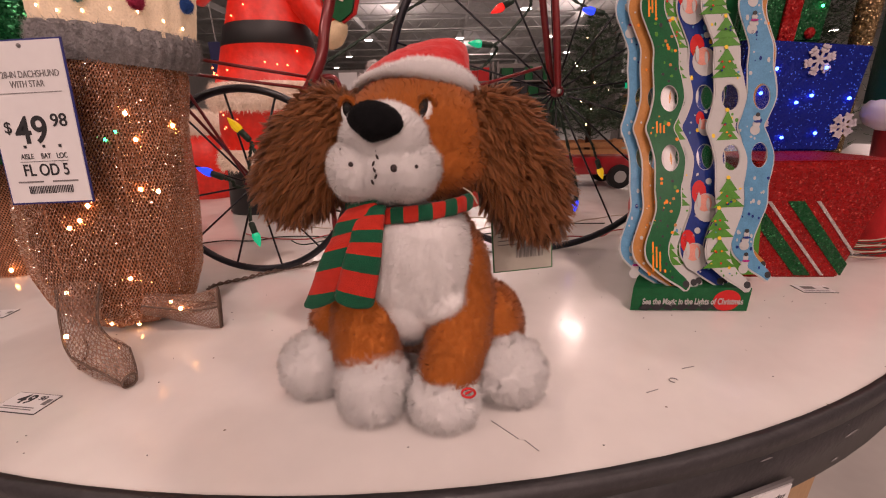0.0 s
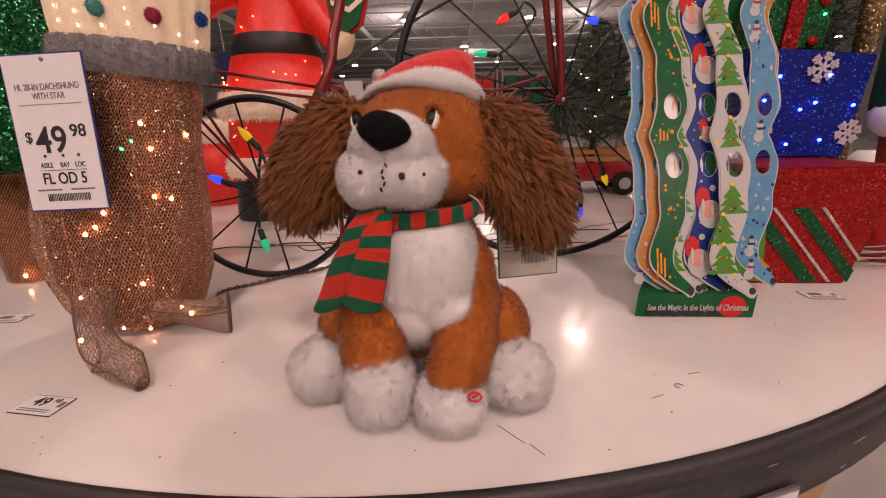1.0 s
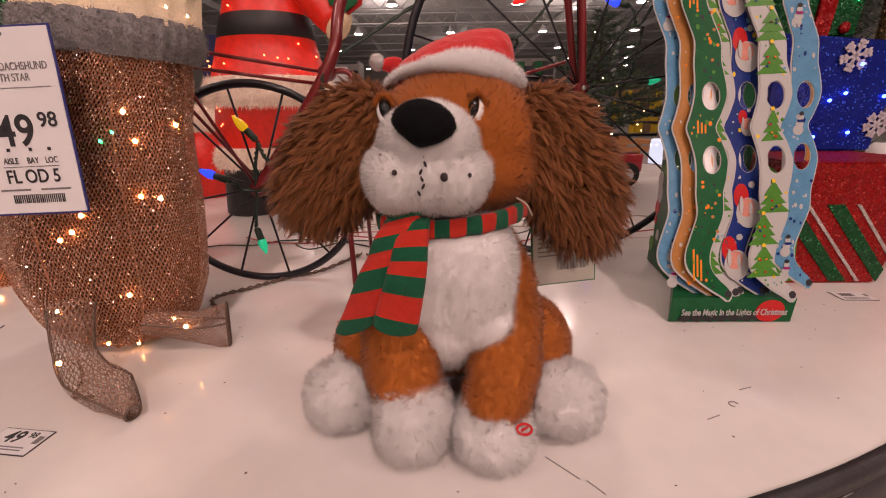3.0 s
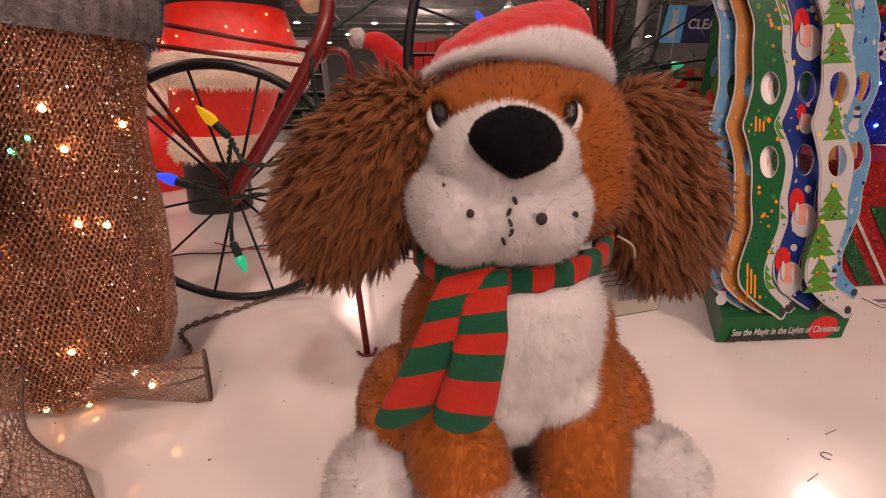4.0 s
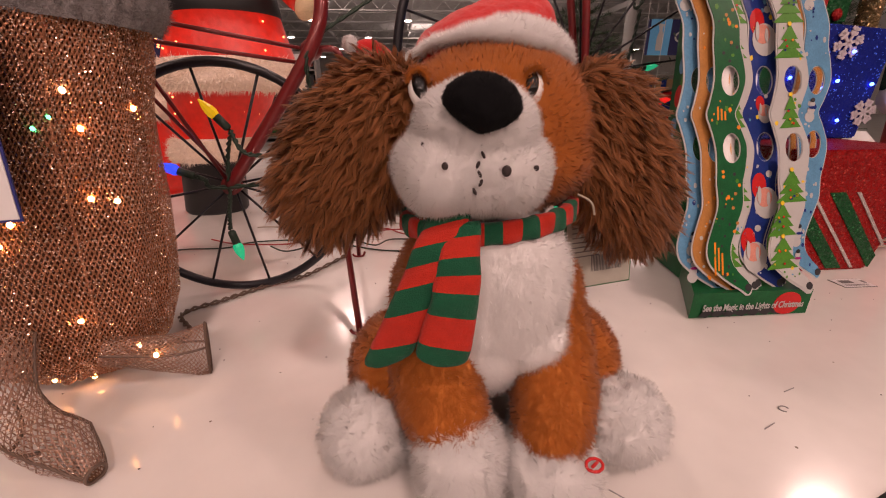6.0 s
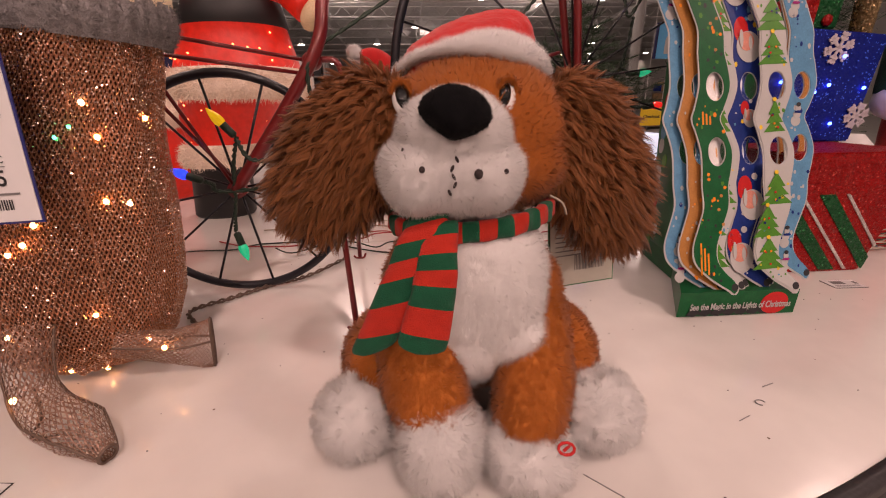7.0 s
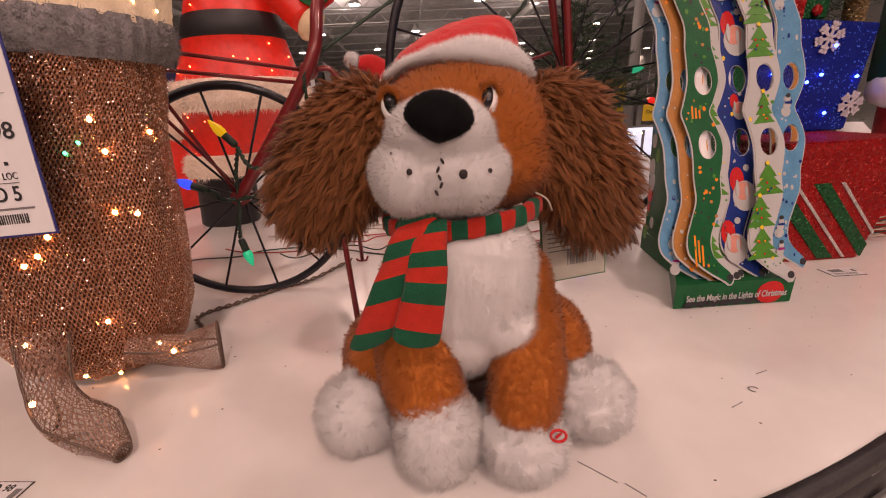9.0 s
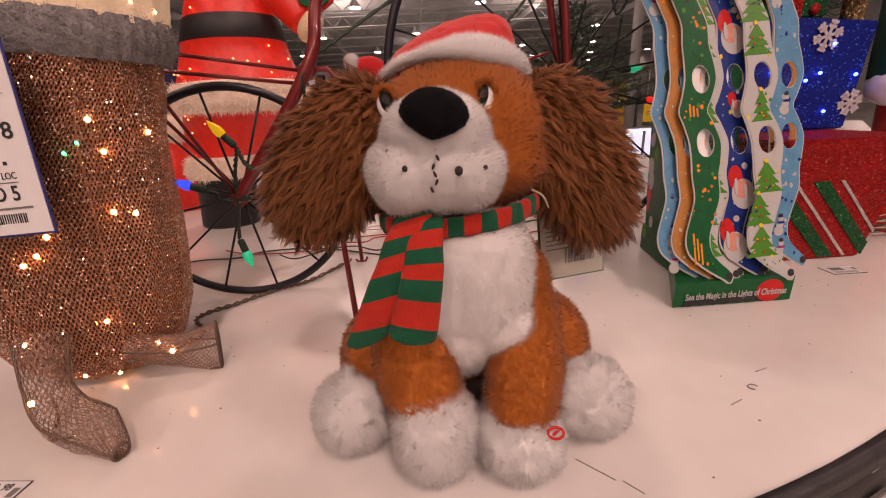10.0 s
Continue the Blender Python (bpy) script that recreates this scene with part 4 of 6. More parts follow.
def section(prof, s):
    """The profile at height share s, softly between its rows."""
    k = len(prof) - 1
    i = min(int(s * k), k - 1)
    f = s * k - i
    return [a + (b - a) * f for a, b in zip(prof[i], prof[i + 1])]


def skin_point(prof, s, a, off=0.0):
    z, cx, cy, rx, ry = section(prof, s)
    fold = 1 + 0.028 * math.sin(9 * a + 1.3 * math.sin(7 * s)) + 0.02 * noise.noise(Vector((3 * math.cos(a), 3 * math.sin(a), 5 * s)))
    return Vector((cx + (rx * fold + off) * math.cos(a), cy + (ry * fold + off) * math.sin(a), z + 0.003 * noise.noise(Vector((9 * a, 5 * s, 2)))))


def netting(fn, nu, nv, w, a0=0.0, a1=2 * math.pi):
    """A woven net on the surface fn(s, angle): flat cords crossing aslant, as real strips."""
    V, Fc = [], []
    for d in (1, -1):
        for i in range(nu):
            prev = None
            for j in range(nv + 1):
                s = j / nv
                a = a0 + (a1 - a0) * ((i + d * j * 0.5) / nu)
                p = fn(s, a)
                q = fn(s, a + 0.01)
                t = (q - p).normalized() * w
                out = Vector((math.cos(a), math.sin(a), 0)) * (0.0004 * d)
                n0 = len(V)
                V += [p - t + out, p + t + out]
                if prev is not None:
                    Fc.append((prev, prev + 1, n0 + 1, n0))
                prev = n0
    return V, Fc


dach = thing("mesh_dog_figure", (-0.515, 0.46, 0.0), "lit bronze glitter mesh dachshund figure in a knitted sweater", "light-up decoration")
V, Fc = netting(lambda s, a: skin_point(BODY, s, a), 164, 98, 0.00050)
me = bpy.data.meshes.new("body_net")
me.from_pydata([tuple(v) for v in V], [], Fc)
me.materials.append(M["bronze"])
net = part("body_net", me, None, dach, "bronze glitter netting")
# added closed skin, coloured dark as the shaded hollow seen through the net
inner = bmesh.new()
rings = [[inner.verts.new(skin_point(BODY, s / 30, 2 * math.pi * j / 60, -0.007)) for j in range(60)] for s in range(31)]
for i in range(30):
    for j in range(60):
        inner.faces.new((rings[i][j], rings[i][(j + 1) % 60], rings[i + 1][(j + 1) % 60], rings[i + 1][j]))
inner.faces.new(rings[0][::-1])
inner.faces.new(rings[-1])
part("body_lining", inner, M["bronze_shade"], dach, "dark inner skin standing for the shaded hollow behind the net")
# loose glitter on the net
GV, GF = [], []
for k in range(42000):
    s, a = RNG.random(), math.pi + math.pi * 1.1 * RNG.random() - 0.15
    p = skin_point(BODY, s, a, 0.0008)
    u = Vector(RNG.normal(size=3)).normalized() * 0.00052
    v = u.cross(Vector(RNG.normal(size=3))).normalized() * 0.00045
    n0 = len(GV)
    GV += [tuple(p - u), tuple(p + v), tuple(p + u), tuple(p - v)]
    GF.append((n0, n0 + 1, n0 + 2, n0 + 3))
me = bpy.data.meshes.new("glitter")
me.from_pydata(GV, [], GF)
me.materials.append(mat("bronze_flake", (0.95, 0.72, 0.58), 0.16, 1.0, 0.3, 500, island=1.0))
part("glitter", me, None, net, "loose bright glitter", kind="stuff")
for a in (3.6, 4.45, 5.3):
    part("wire_rib", tube([skin_point(BODY, s / 20, a + 0.1 * math.sin(s / 5), 0.0004) for s in range(21)], 0.0007, 6), M["bronze"], dach)

# feet, netted over a wire loop
for pts, rr in ((((-0.525, 0.432, 0.060), (-0.513, 0.411, 0.034), (-0.499, 0.400, 0.020), (-0.475, 0.389, 0.017), (-0.454, 0.378, 0.007)), (0.015, 0.0125, 0.0160, 0.0180, 0.007)),
                (((-0.492, 0.455, 0.034), (-0.474, 0.460, 0.028), (-0.458, 0.464, 0.023), (-0.443, 0.467, 0.021), (-0.433, 0.469, 0.020)), (0.010, 0.012, 0.015, 0.0195, 0.0235))):
    path = smooth_path(pts, 8)
    k = len(path) - 1
    rad = [rr[min(i // 8, 3)] + (rr[min(i // 8, 3) + 1] - rr[min(i // 8, 3)]) * ((i % 8) / 8 if i < k else 1) for i in range(k + 1)]

    def foot(s, a, path=path, rad=rad, k=k, flat=0.88 if pts[0][2] < 0.05 else 0.3):
        i = min(int(s * k), k - 1)
        f = s * k - i
        c, r = path[i].lerp(path[i + 1], f), rad[i] + (rad[i + 1] - rad[i]) * f
        t = (path[i + 1] - path[i]).normalized()
        up = (Vector((0, 0, 1)) - t * t.z).normalized()
        p = c + r * (math.cos(a) * t.cross(up) * (1 - flat * s) + math.sin(a) * up)
        p.z = max(p.z, 0.0012)
        return p

    V, Fc = netting(foot, 26, 36, 0.00042)
    me = bpy.data.meshes.new("foot")
    me.from_pydata([tuple(v) for v in V], [], Fc)
    me.materials.append(M["foot_net"])
    ft = part("foot", me, None, dach, "netted foot on a wire frame")
    for a in (0.2, 2.9):
        part("wire", tube([foot(s / 20, a) for s in range(21)], 0.0009, 6), M["wire_brown"], ft)
    part("wire_hoop", tube([foot(1.0, 2 * math.pi * j / 20) for j in range(20)], 0.001, 6, True), M["wire_brown"], ft)

# warm bulbs inside the net
for t, (s, a) in enumerate(((0.81, 5.41), (0.78, 6.1), (0.74, 5.54), (0.60, 5.54), (0.59, 5.73), (0.56, 4.99), (0.52, 4.88), (0.34, 5.28), (0.23, 5.76), (0.09, 5.31), (0.12, 4.85), (0.5, 4.75), (0.30, 4.49))):
    part("bulb", ell(skin_point(BODY, s, a, 0.0006), (0.0015, 0.0015, 0.0018), sub=2), M["warm"] if t % 4 else M["warm_dim"], dach, "small warm white bulb")
for p in ((-0.512, 0.397, 0.034), (-0.458, 0.452, 0.030)):
    part("bulb", ell(p, (0.0017, 0.0017, 0.0020), sub=2), M["warm"], dach, "small warm white bulb")
for s, a in ((0.745, 5.20), (0.765, 5.31)):
    part("bulb", ell(skin_point(BODY, s, a, 0.001), (0.0010, 0.0010, 0.0012), sub=2), M["led_green"], dach, "small green light")

# knitted collar and sweater: ribbed sections
def knit(prof, n, depth, ribs):
    bm = bmesh.new()
    rows = []
    for z, cx, cy, rx, ry in prof:
        row = []
        for j in range(n):
            a = 2 * math.pi * j / n
            k = 1 + depth * math.sin(ribs * a) + depth * 0.7 * math.sin(ribs * 0.5 * a + z * 900)
            row.append(bm.verts.new((cx + rx * k * math.cos(a), cy + ry * k * math.sin(a), z - 0.10 * (rx * math.cos(a)))))
        rows.append(row)
    for i in range(len(rows) - 1):
        for j in range(n):
            bm.faces.new((rows[i][j], rows[i][(j + 1) % n], rows[i + 1][(j + 1) % n], rows[i + 1][j]))
    return bm


def stack(z0, z1, c0, c1, r0, r1, n, bulge=0.0):
    return [(z0 + (z1 - z0) * i / n, c0 + (c1 - c0) * i / n, 0.490, r0 + (r1 - r0) * i / n + bulge * math.sin(math.pi * i / n), (r0 + (r1 - r0) * i / n + bulge * math.sin(math.pi * i / n)) * 0.72) for i in range(n + 1)]


collar_me = as_mesh("cuff", knit(stack(0.238, 0.264, -0.486, -0.481, 0.057, 0.059, 14, 0.004), 240, 0.012, 40), M["grey_knit"])
part("cuff", strands(collar_me, 5000, 0.004, 0.0002, wild=0.8), None, dach, "grey fuzzy knitted cuff")
part("sweater", knit(stack(0.260, 0.42, -0.481, -0.462, 0.058, 0.053, 44, 0.006), 240, 0.014, 22), M["cream_knit"], dach, "cream knitted sweater, its lit-from-inside glow put into the cloth")
for a, z, m in ((4.86, 0.281, "pom_teal"), (5.46, 0.281, "pom_red"), (6.15, 0.286, "pom_blue"), (4.5, 0.325, "pom_red"), (5.2, 0.330, "pom_teal")):
    part("pompom", strands(as_mesh("pompom", ell((-0.479 + 0.063 * math.cos(a), 0.490 + 0.046 * math.sin(a), z - 0.10 * 0.062 * math.cos(a)), (0.0050, 0.0045, 0.0050), sub=3), M[m]), 900, 0.002, 0.0002, wild=0.8), None, dach, "felt pompom")

# lamps behind the eyelets of the sweater
for j in range(7):
    a = 4.28 + 0.30 * j
    for i in range(5):
        z = 0.272 + 0.0095 * i + 0.003 * math.sin(5 * j)
        part("eyelet", ell((-0.480 + 0.0605 * math.cos(a), 0.490 + 0.0437 * math.sin(a), z - 0.006 * math.cos(a)), (0.0007, 0.0007, 0.0012), sub=1), M["warm_dim"], dach, "lit eyelet in the knit")

# plug cable out of the figure
cord = smooth_path(((-0.50, 0.48, 0.010), (-0.475, 0.520, 0.004), (-0.500, 0.560, 0.003), (-0.470, 0.588, 0.003), (-0.435, 0.618, 0.003), (-0.40, 0.64, 0.003), (-0.36, 0.70, 0.003)), 14)
cab = bmesh.new()
for ph in (0, math.pi):
    tube([p + Vector((0.0013 * math.cos(1.1 * i + ph), 0.0013 * math.sin(1.1 * i + ph), 0.0012 * math.sin(1.1 * i + ph))) for i, p in enumerate(cord)], 0.0012, 6, bm=cab)
solo("twisted_cord", cab, M["wire_brown"], "brown twisted light cord lying on the table", "cord")
solo("lead_wire", tube(smooth_path(((-0.545, 0.44, 0.010), (-0.525, 0.42, 0.004), (-0.515, 0.40, 0.003), (-0.50, 0.40, 0.003)), 8), 0.0011, 6), M["wire_brown"], "thin brown lead looped behind a mesh foot", "cord")

# hanging price card
price = thing("price_card", (-0.51, 0.41, 0.135), "white hanging price card with blue border on the mesh dog figure", "price card")
CF = plane_at((-0.5050, 0.4220, 0.1930), (0.99, 0, 0.03), (-0.02, 0.14, 1))
W2, H2 = 0.0312, 0.0565
part("border", plate([(-W2, -H2), (W2, -H2), (W2, H2), (-W2, H2)], 0.0008, CF), M["ink_blue"], price, "navy blue border", smooth=False)
part("card", plate([(-W2 + 0.0012, -H2 + 0.0012), (W2 - 0.0012, -H2 + 0.0012), (W2 - 0.0012, H2 - 0.0012), (-W2 + 0.0012, H2 - 0.0012)], 0.0006, CF @ pose(0, 0, 0.0005)), M["paper"], price, smooth=False)
T0 = 0.0011
lettering("HL 28-IN DACHSHUND\nWITH STAR", 0.0064, CF @ pose(0.001, 0.030, T0), M["ink_grey"], price, "wording", wide=0.74)
part("rule", plate([(-0.023, 0), (0.025, 0), (0.025, 0.0003), (-0.023, 0.0003)], 0.0002, CF @ pose(0, 0.021, T0)), M["ink_grey"], price, smooth=False)
lettering("49", 0.0265, CF @ pose(-0.0035, -0.005, T0), M["ink"], price, "price_figure", bold=0.00035, wide=0.92)
lettering("$", 0.011, CF @ pose(-0.0205, -0.002, T0), M["ink"], price, "sign_mark", bold=0.0001)
lettering("98", 0.0125, CF @ pose(0.0180, 0.0015, T0), M["ink"], price, "price_figure", bold=0.00015)
lettering("AISLE", 0.0054, CF @ pose(-0.011, -0.0225, T0), M["ink"], price, "wording", wide=0.75)
lettering("BAY", 0.0054, CF @ pose(0.003, -0.0225, T0), M["ink"], price, "wording", wide=0.75)
lettering("LOC", 0.0054, CF @ pose(0.015, -0.0225, T0), M["ink"], price, "wording", wide=0.75)
lettering("FL OD 5", 0.0118, CF @ pose(0.001, -0.0325, T0), M["ink"], price, "price_figure", bold=0.00015, wide=0.82)
for u in (-0.011, 0.003, 0.015):
    part("mark", plate([(u - 0.001, -0.0165), (u + 0.001, -0.0165), (u + 0.001, -0.0145), (u - 0.001, -0.0145)], 0.0002, CF @ pose(0, 0, T0)), M["ink"], price, smooth=False)
part("rule", plate([(-0.017, 0), (0.019, 0), (0.019, 0.0003), (-0.017, 0.0003)], 0.0002, CF @ pose(0, -0.0262, T0)), M["ink"], price, smooth=False)
for u in (-0.022, 0.004):
    part("number_bar", plate([(u, 0), (u + 0.019, 0), (u + 0.019, 0.0011), (u, 0.0011)], 0.0002, CF @ pose(0, -0.0410, T0)), M["ink_grey"], price, smooth=False)
rnd = random.Random(9)
for k in range(26):
    u = -0.015 + 0.0013 * k
    part("barcode_bar", plate([(u, -0.049), (u + rnd.choice((0.0004, 0.0008)), -0.049), (u + 0.0006, -0.0435), (u, -0.0435)], 0.0002, CF @ pose(0, 0, T0)), M["ink"], price, smooth=False)
part("rivet", ell(CF @ Vector((0.001, 0.052, 0.001)), (0.0016, 0.001, 0.0016), sub=2), M["ink_grey"], price)
part("hook", tube((CF @ Vector((0.001, 0.052, -0.001)), (-0.505, 0.455, 0.246)), 0.0006, 5), M["zinc"], price)


# small price stickers on the table
def sticker(x, y, a, words):
    t = thing("price_sticker", (x, y, 0), "small white price sticker with black frame on the table", "sticker", "price stickers")
    F = pose(x, y, 0.0004, 0, 0, a)
    part("frame", plate([(-0.0185, -0.010), (0.0185, -0.010), (0.0185, 0.010), (-0.0185, 0.010)], 0.0003, F), M["ink"], t, smooth=False)
    part("paper", plate([(-0.0178, -0.0093), (0.0178, -0.0093), (0.0178, 0.0093), (-0.0178, 0.0093)], 0.0003, F @ pose(0, 0, 0.0003)), M["paper"], t, smooth=False)
    if words:
        lettering(words, 0.0125, F @ pose(-0.004, 0.0028, 0.0005), M["ink"], t, "price_figure", bold=0.0003)
        lettering("98", 0.006, F @ pose(0.0075, 0.0052, 0.0005), M["ink"], t, "price_figure", bold=0.0001)
    else:
        part("print_bar", plate([(-0.012, -0.001), (0.002, -0.001), (0.002, 0.006), (-0.012, 0.006)], 0.0001, F @ pose(0, 0, 0.0006)), M["ink_grey"], t, smooth=False)
    for k in range(2):
        part("print_bar", plate([(-0.014, -0.005 - 0.002 * k), (0.012, -0.005 - 0.002 * k), (0.012, -0.0042 - 0.002 * k), (-0.014, -0.0042 - 0.002 * k)], 0.0001, F @ pose(0, 0, 0.0006)), M["ink_grey"], t, smooth=False)
    part("print_bar", plate([(0.0125, -0.001), (0.0165, -0.001), (0.0165, 0.005), (0.0125, 0.005)], 0.0001, F @ pose(0, 0, 0.0006)), M["ink_grey"], t, smooth=False)


sticker(-0.519, 0.3615, -7, "49")
sticker(0.205, 0.545, -3, "")
sticker(-0.70, 0.50, 5, "")


# ---- tinsel tree on a bronze pot ----
tt = thing("tinsel_tree", (-0.80, 0.64, 0.0), "green sequinned cloth tree on a bronze glitter pot", "christmas tree")
V, Fc = netting(lambda s, a: Vector((-0.80 + (0.040 - 0.004 * s) * math.cos(a), 0.64 + 0.04 * math.sin(a), 0.001 + 0.154 * s)), 80, 60, 0.0006)
me = bpy.data.meshes.new("pot")
me.from_pydata([tuple(v) for v in V], [], Fc)
me.materials.append(M["bronze"])
part("pot", me, None, tt, "bronze netted pot")
# added dark core: the shade inside the pot, put into colour
part("pot_lining", lathe([(0.002, -0.80, 0.64, 0.037, 0.037), (0.153, -0.80, 0.64, 0.034, 0.034)], 30), M["bronze_shade"], tt)
cone = bmesh.new()
rings = []
for i in range(26):
    s = i / 25
    rings.append([cone.verts.new((-0.82 + (0.17 - 0.12 * s) * (1 + 0.13 * abs(math.sin(5.5 * a + 1.5 * math.sin(4 * s))) + 0.07 * math.sin(7 * a + 9 * s)) * math.cos(a), 0.70 + (0.14 - 0.10 * s) * (1 + 0.13 * abs(math.sin(5.5 * a + 1.5 * math.sin(4 * s)))) * math.sin(a), 0.152 + 0.012 * math.sin(6 * a) * (1 - s) + 0.33 * s)) for a in (2 * math.pi * j / 90 for j in range(90))])
for i in range(25):
    for j in range(90):
        cone.faces.new((rings[i][j], rings[i][(j + 1) % 90], rings[i + 1][(j + 1) % 90], rings[i + 1][j]))
cone.faces.new(rings[0][::-1])
part("skirt", strands(as_mesh("skirt", cone, M["tinsel"]), 7000, 0.0018, 0.0009, wild=0.9), None, tt, "folded green sequinned cloth")
for k in range(10):
    a, s = 4.2 + 1.7 * rnd.random(), rnd.random()
    part("bulb", ell((-0.82 + (0.175 - 0.12 * s) * math.cos(a), 0.70 + (0.155 - 0.10 * s) * math.sin(a), 0.16 + 0.32 * s), (0.002, 0.002, 0.002), sub=2), M["led_green"], tt, "small green light")
part("bulb", ell((-0.785, 0.600, 0.012), (0.002, 0.002, 0.003), sub=2), M["warm"], tt, "small warm white bulb")


# ---- the penny-farthing ----
BA = math.radians(7.5)
BD, BN = Vector((math.cos(BA), math.sin(BA), 0)), Vector((math.sin(BA), -math.cos(BA), 0))
bike = thing("penny_farthing", (-0.25, 0.68, 0.0), "dark red and black wire penny-farthing hung with coloured lights", "bicycle decoration")


def wheel(c, r, spokes, rim, hub):
    c = Vector(c)
    circle = [c + r * (math.cos(q) * BD + math.sin(q) * Vector((0, 0, 1))) for q in (2 * math.pi * i / 72 for i in range(72))]
    w = part("wheel", tube(circle, rim, 10, True, squash=1.0), M["bike_black"], bike, "black wire wheel")
    for i in range(spokes):
        q = 2 * math.pi * (i + 0.3) / spokes
        part("spoke", tube((c, c + (r - rim * 0.5) * (math.cos(q) * BD + math.sin(q) * Vector((0, 0, 1)))), 0.0013, 6), M["bike_black"], w)
    part("hub", tube((c - BN * 0.012, c + BN * 0.012), hub, 16), M["bike_red"], w, "dark red hub")
    part("hub_nut", tube((c + BN * 0.012, c + BN * 0.016), hub * 0.45, 6), M["zinc"], w, "zinc nut")


HL, HR = Vector((-0.452, 0.617, 0.1165)), Vector((-0.068, 0.691, 0.2220))
wheel(HL, 0.1120, 12, 0.0045, 0.009)
wheel(HR, 0.2170, 16, 0.0050, 0.007)
CL = Vector((-0.360, 0.612, 0.237))
part("backbone", tube(smooth_path((HL + BN * 0.012, CL + BN * 0.008, (-0.343, 0.622, 0.300), (-0.315, 0.640, 0.38), (-0.22, 0.67, 0.48), (-0.105, 0.69, 0.52)), 8), 0.0062, 12), M["bike_red"], bike, "bent dark red tube")
for s in (-1, 1):
    part("fork_tube", tube(smooth_path((HR + BN * 0.010 * s, HR + BN * 0.010 * s + Vector((-0.016 + 0.004 * s, 0, 0.11)), HR + Vector((-0.042 + 0.008 * s, 0, 0.27))), 6), 0.0045, 10), M["bike_red"], bike)
RL = Vector((-0.52, 0.565, 0.262))
for dz in (0.0, -0.012):
    part("stay_rod", tube((CL + Vector((0, 0, dz)), RL + Vector((0, 0, dz * 1.4))), 0.0018, 8), M["bike_red"], bike)
for s in (-1, 1):
    part("stay_rod", tube((HL + BN * 0.010 * s, RL + Vector((0.012 * s + 0.012, 0, -0.01))), 0.0018, 8), M["bike_red"], bike)
part("clamp", ell(CL, (0.010, 0.010, 0.009), sub=2), M["bike_red"], bike, "welded clamp")
part("bracket", tube(smooth_path((CL, CL + Vector((0.022, 0.0, 0.000)), CL + Vector((0.028, 0, -0.02)), CL + Vector((0.030, 0, -0.05))), 5), 0.003, 8), M["bike_red"], bike)
for base, top in (((-0.327, 0.512, 0.0), (-0.350, 0.600, 0.190)), ((-0.345, 0.70, 0.0), (-0.335, 0.63, 0.200))):
    leg = part("stand_leg", tube((base, top), 0.0028, 8), M["bike_red"], bike, "thin red stand leg")
    part("foot_clip", tube(smooth_path((Vector(base) + Vector((-0.008, 0, 0.003)), Vector(base) + Vector((-0.004, -0.003, 0.001)), Vector(base) + Vector((0.005, -0.003, 0.001)), Vector(base) + Vector((0.008, 0, 0.006))), 4), 0.0015, 6), M["bike_red"], leg)
part("stand_bar", tube((CL + Vector((0.03, 0, -0.05)), HR + Vector((-0.02, 0, 0.03))), 0.0022, 8), M["bike_red"], bike)


# ---- string of coloured bulbs on the bicycle ----
def big_bulb(p, way, colour, m):
    p, w = Vector(p), Vector(way).normalized()
    t = thing("string_bulb", p, colour + " faceted string-light bulb with dark green socket", "light bulb", "string-light bulbs")
    rot = Vector((0, 0, 1)).rotation_difference(w).to_matrix().to_4x4()
    bm = lathe([(0.0, 0, 0, 0.0048, 0.0048), (0.004, 0, 0, 0.0062, 0.0062), (0.009, 0, 0, 0.0058, 0.0058), (0.016, 0, 0, 0.0034, 0.0034), (0.0215, 0, 0, 0.0006, 0.0006)], 8)
    bmesh.ops.transform(bm, matrix=Matrix.Translation(p) @ rot @ Matrix.Scale(0.84, 4), verts=bm.verts)
    part("glass", bm, M[m], t, colour + " faceted plastic", smooth=False)
    bm = lathe([(-0.017, 0, 0, 0.0028, 0.0028), (-0.015, 0, 0, 0.0044, 0.0044), (0.0012, 0, 0, 0.0046, 0.0046)], 12)
    bmesh.ops.transform(bm, matrix=Matrix.Translation(p) @ rot @ Matrix.Scale(0.84, 4), verts=bm.verts)
    part("socket", bm, M["cable_green"], t, "dark green socket")
    return p - w * 0.016


S1 = [big_bulb(*a) for a in (
    ((-0.452, 0.596, 0.060), (0.25, -0.1, -1), "green", "bulb_green"),
    ((-0.444, 0.588, 0.182), (-0.45, -0.1, 0.6), "yellow", "bulb_yellow"),
    ((-0.486, 0.588, 0.135), (-1, 0, 0.40), "blue", "bulb_blue"),
    ((-0.345, 0.640, 0.085), (0.9, -0.2, -0.5), "red", "bulb_red"),
    ((-0.138, 0.70, 0.325), (-1, 0, -0.5), "red", "bulb_red"),
    ((-0.010, 0.74, 0.325), (-1, 0, 0.2), "blue", "bulb_blue"),
    ((-0.165, 0.70, 0.282), (-1, 0, 0.1), "green", "bulb_green"),
    ((-0.200, 0.70, 0.268), (-0.5, 0, 0.8), "blue", "bulb_blue"),
    ((0.042, 0.74, 0.232), (1, 0, 0.1), "green", "bulb_green"),
    ((0.020, 0.74, 0.115), (0.4, 0, -1), "yellow", "bulb_yellow"),
    ((-0.018, 0.72, 0.070), (0, 0, -1), "blue", "bulb_blue"),
    ((-0.07, 0.72, 0.065), (0, 0, -1), "green", "bulb_green"),
    ((0.072, 0.745, 0.190), (1, 0, 0.1), "red", "bulb_red"))]


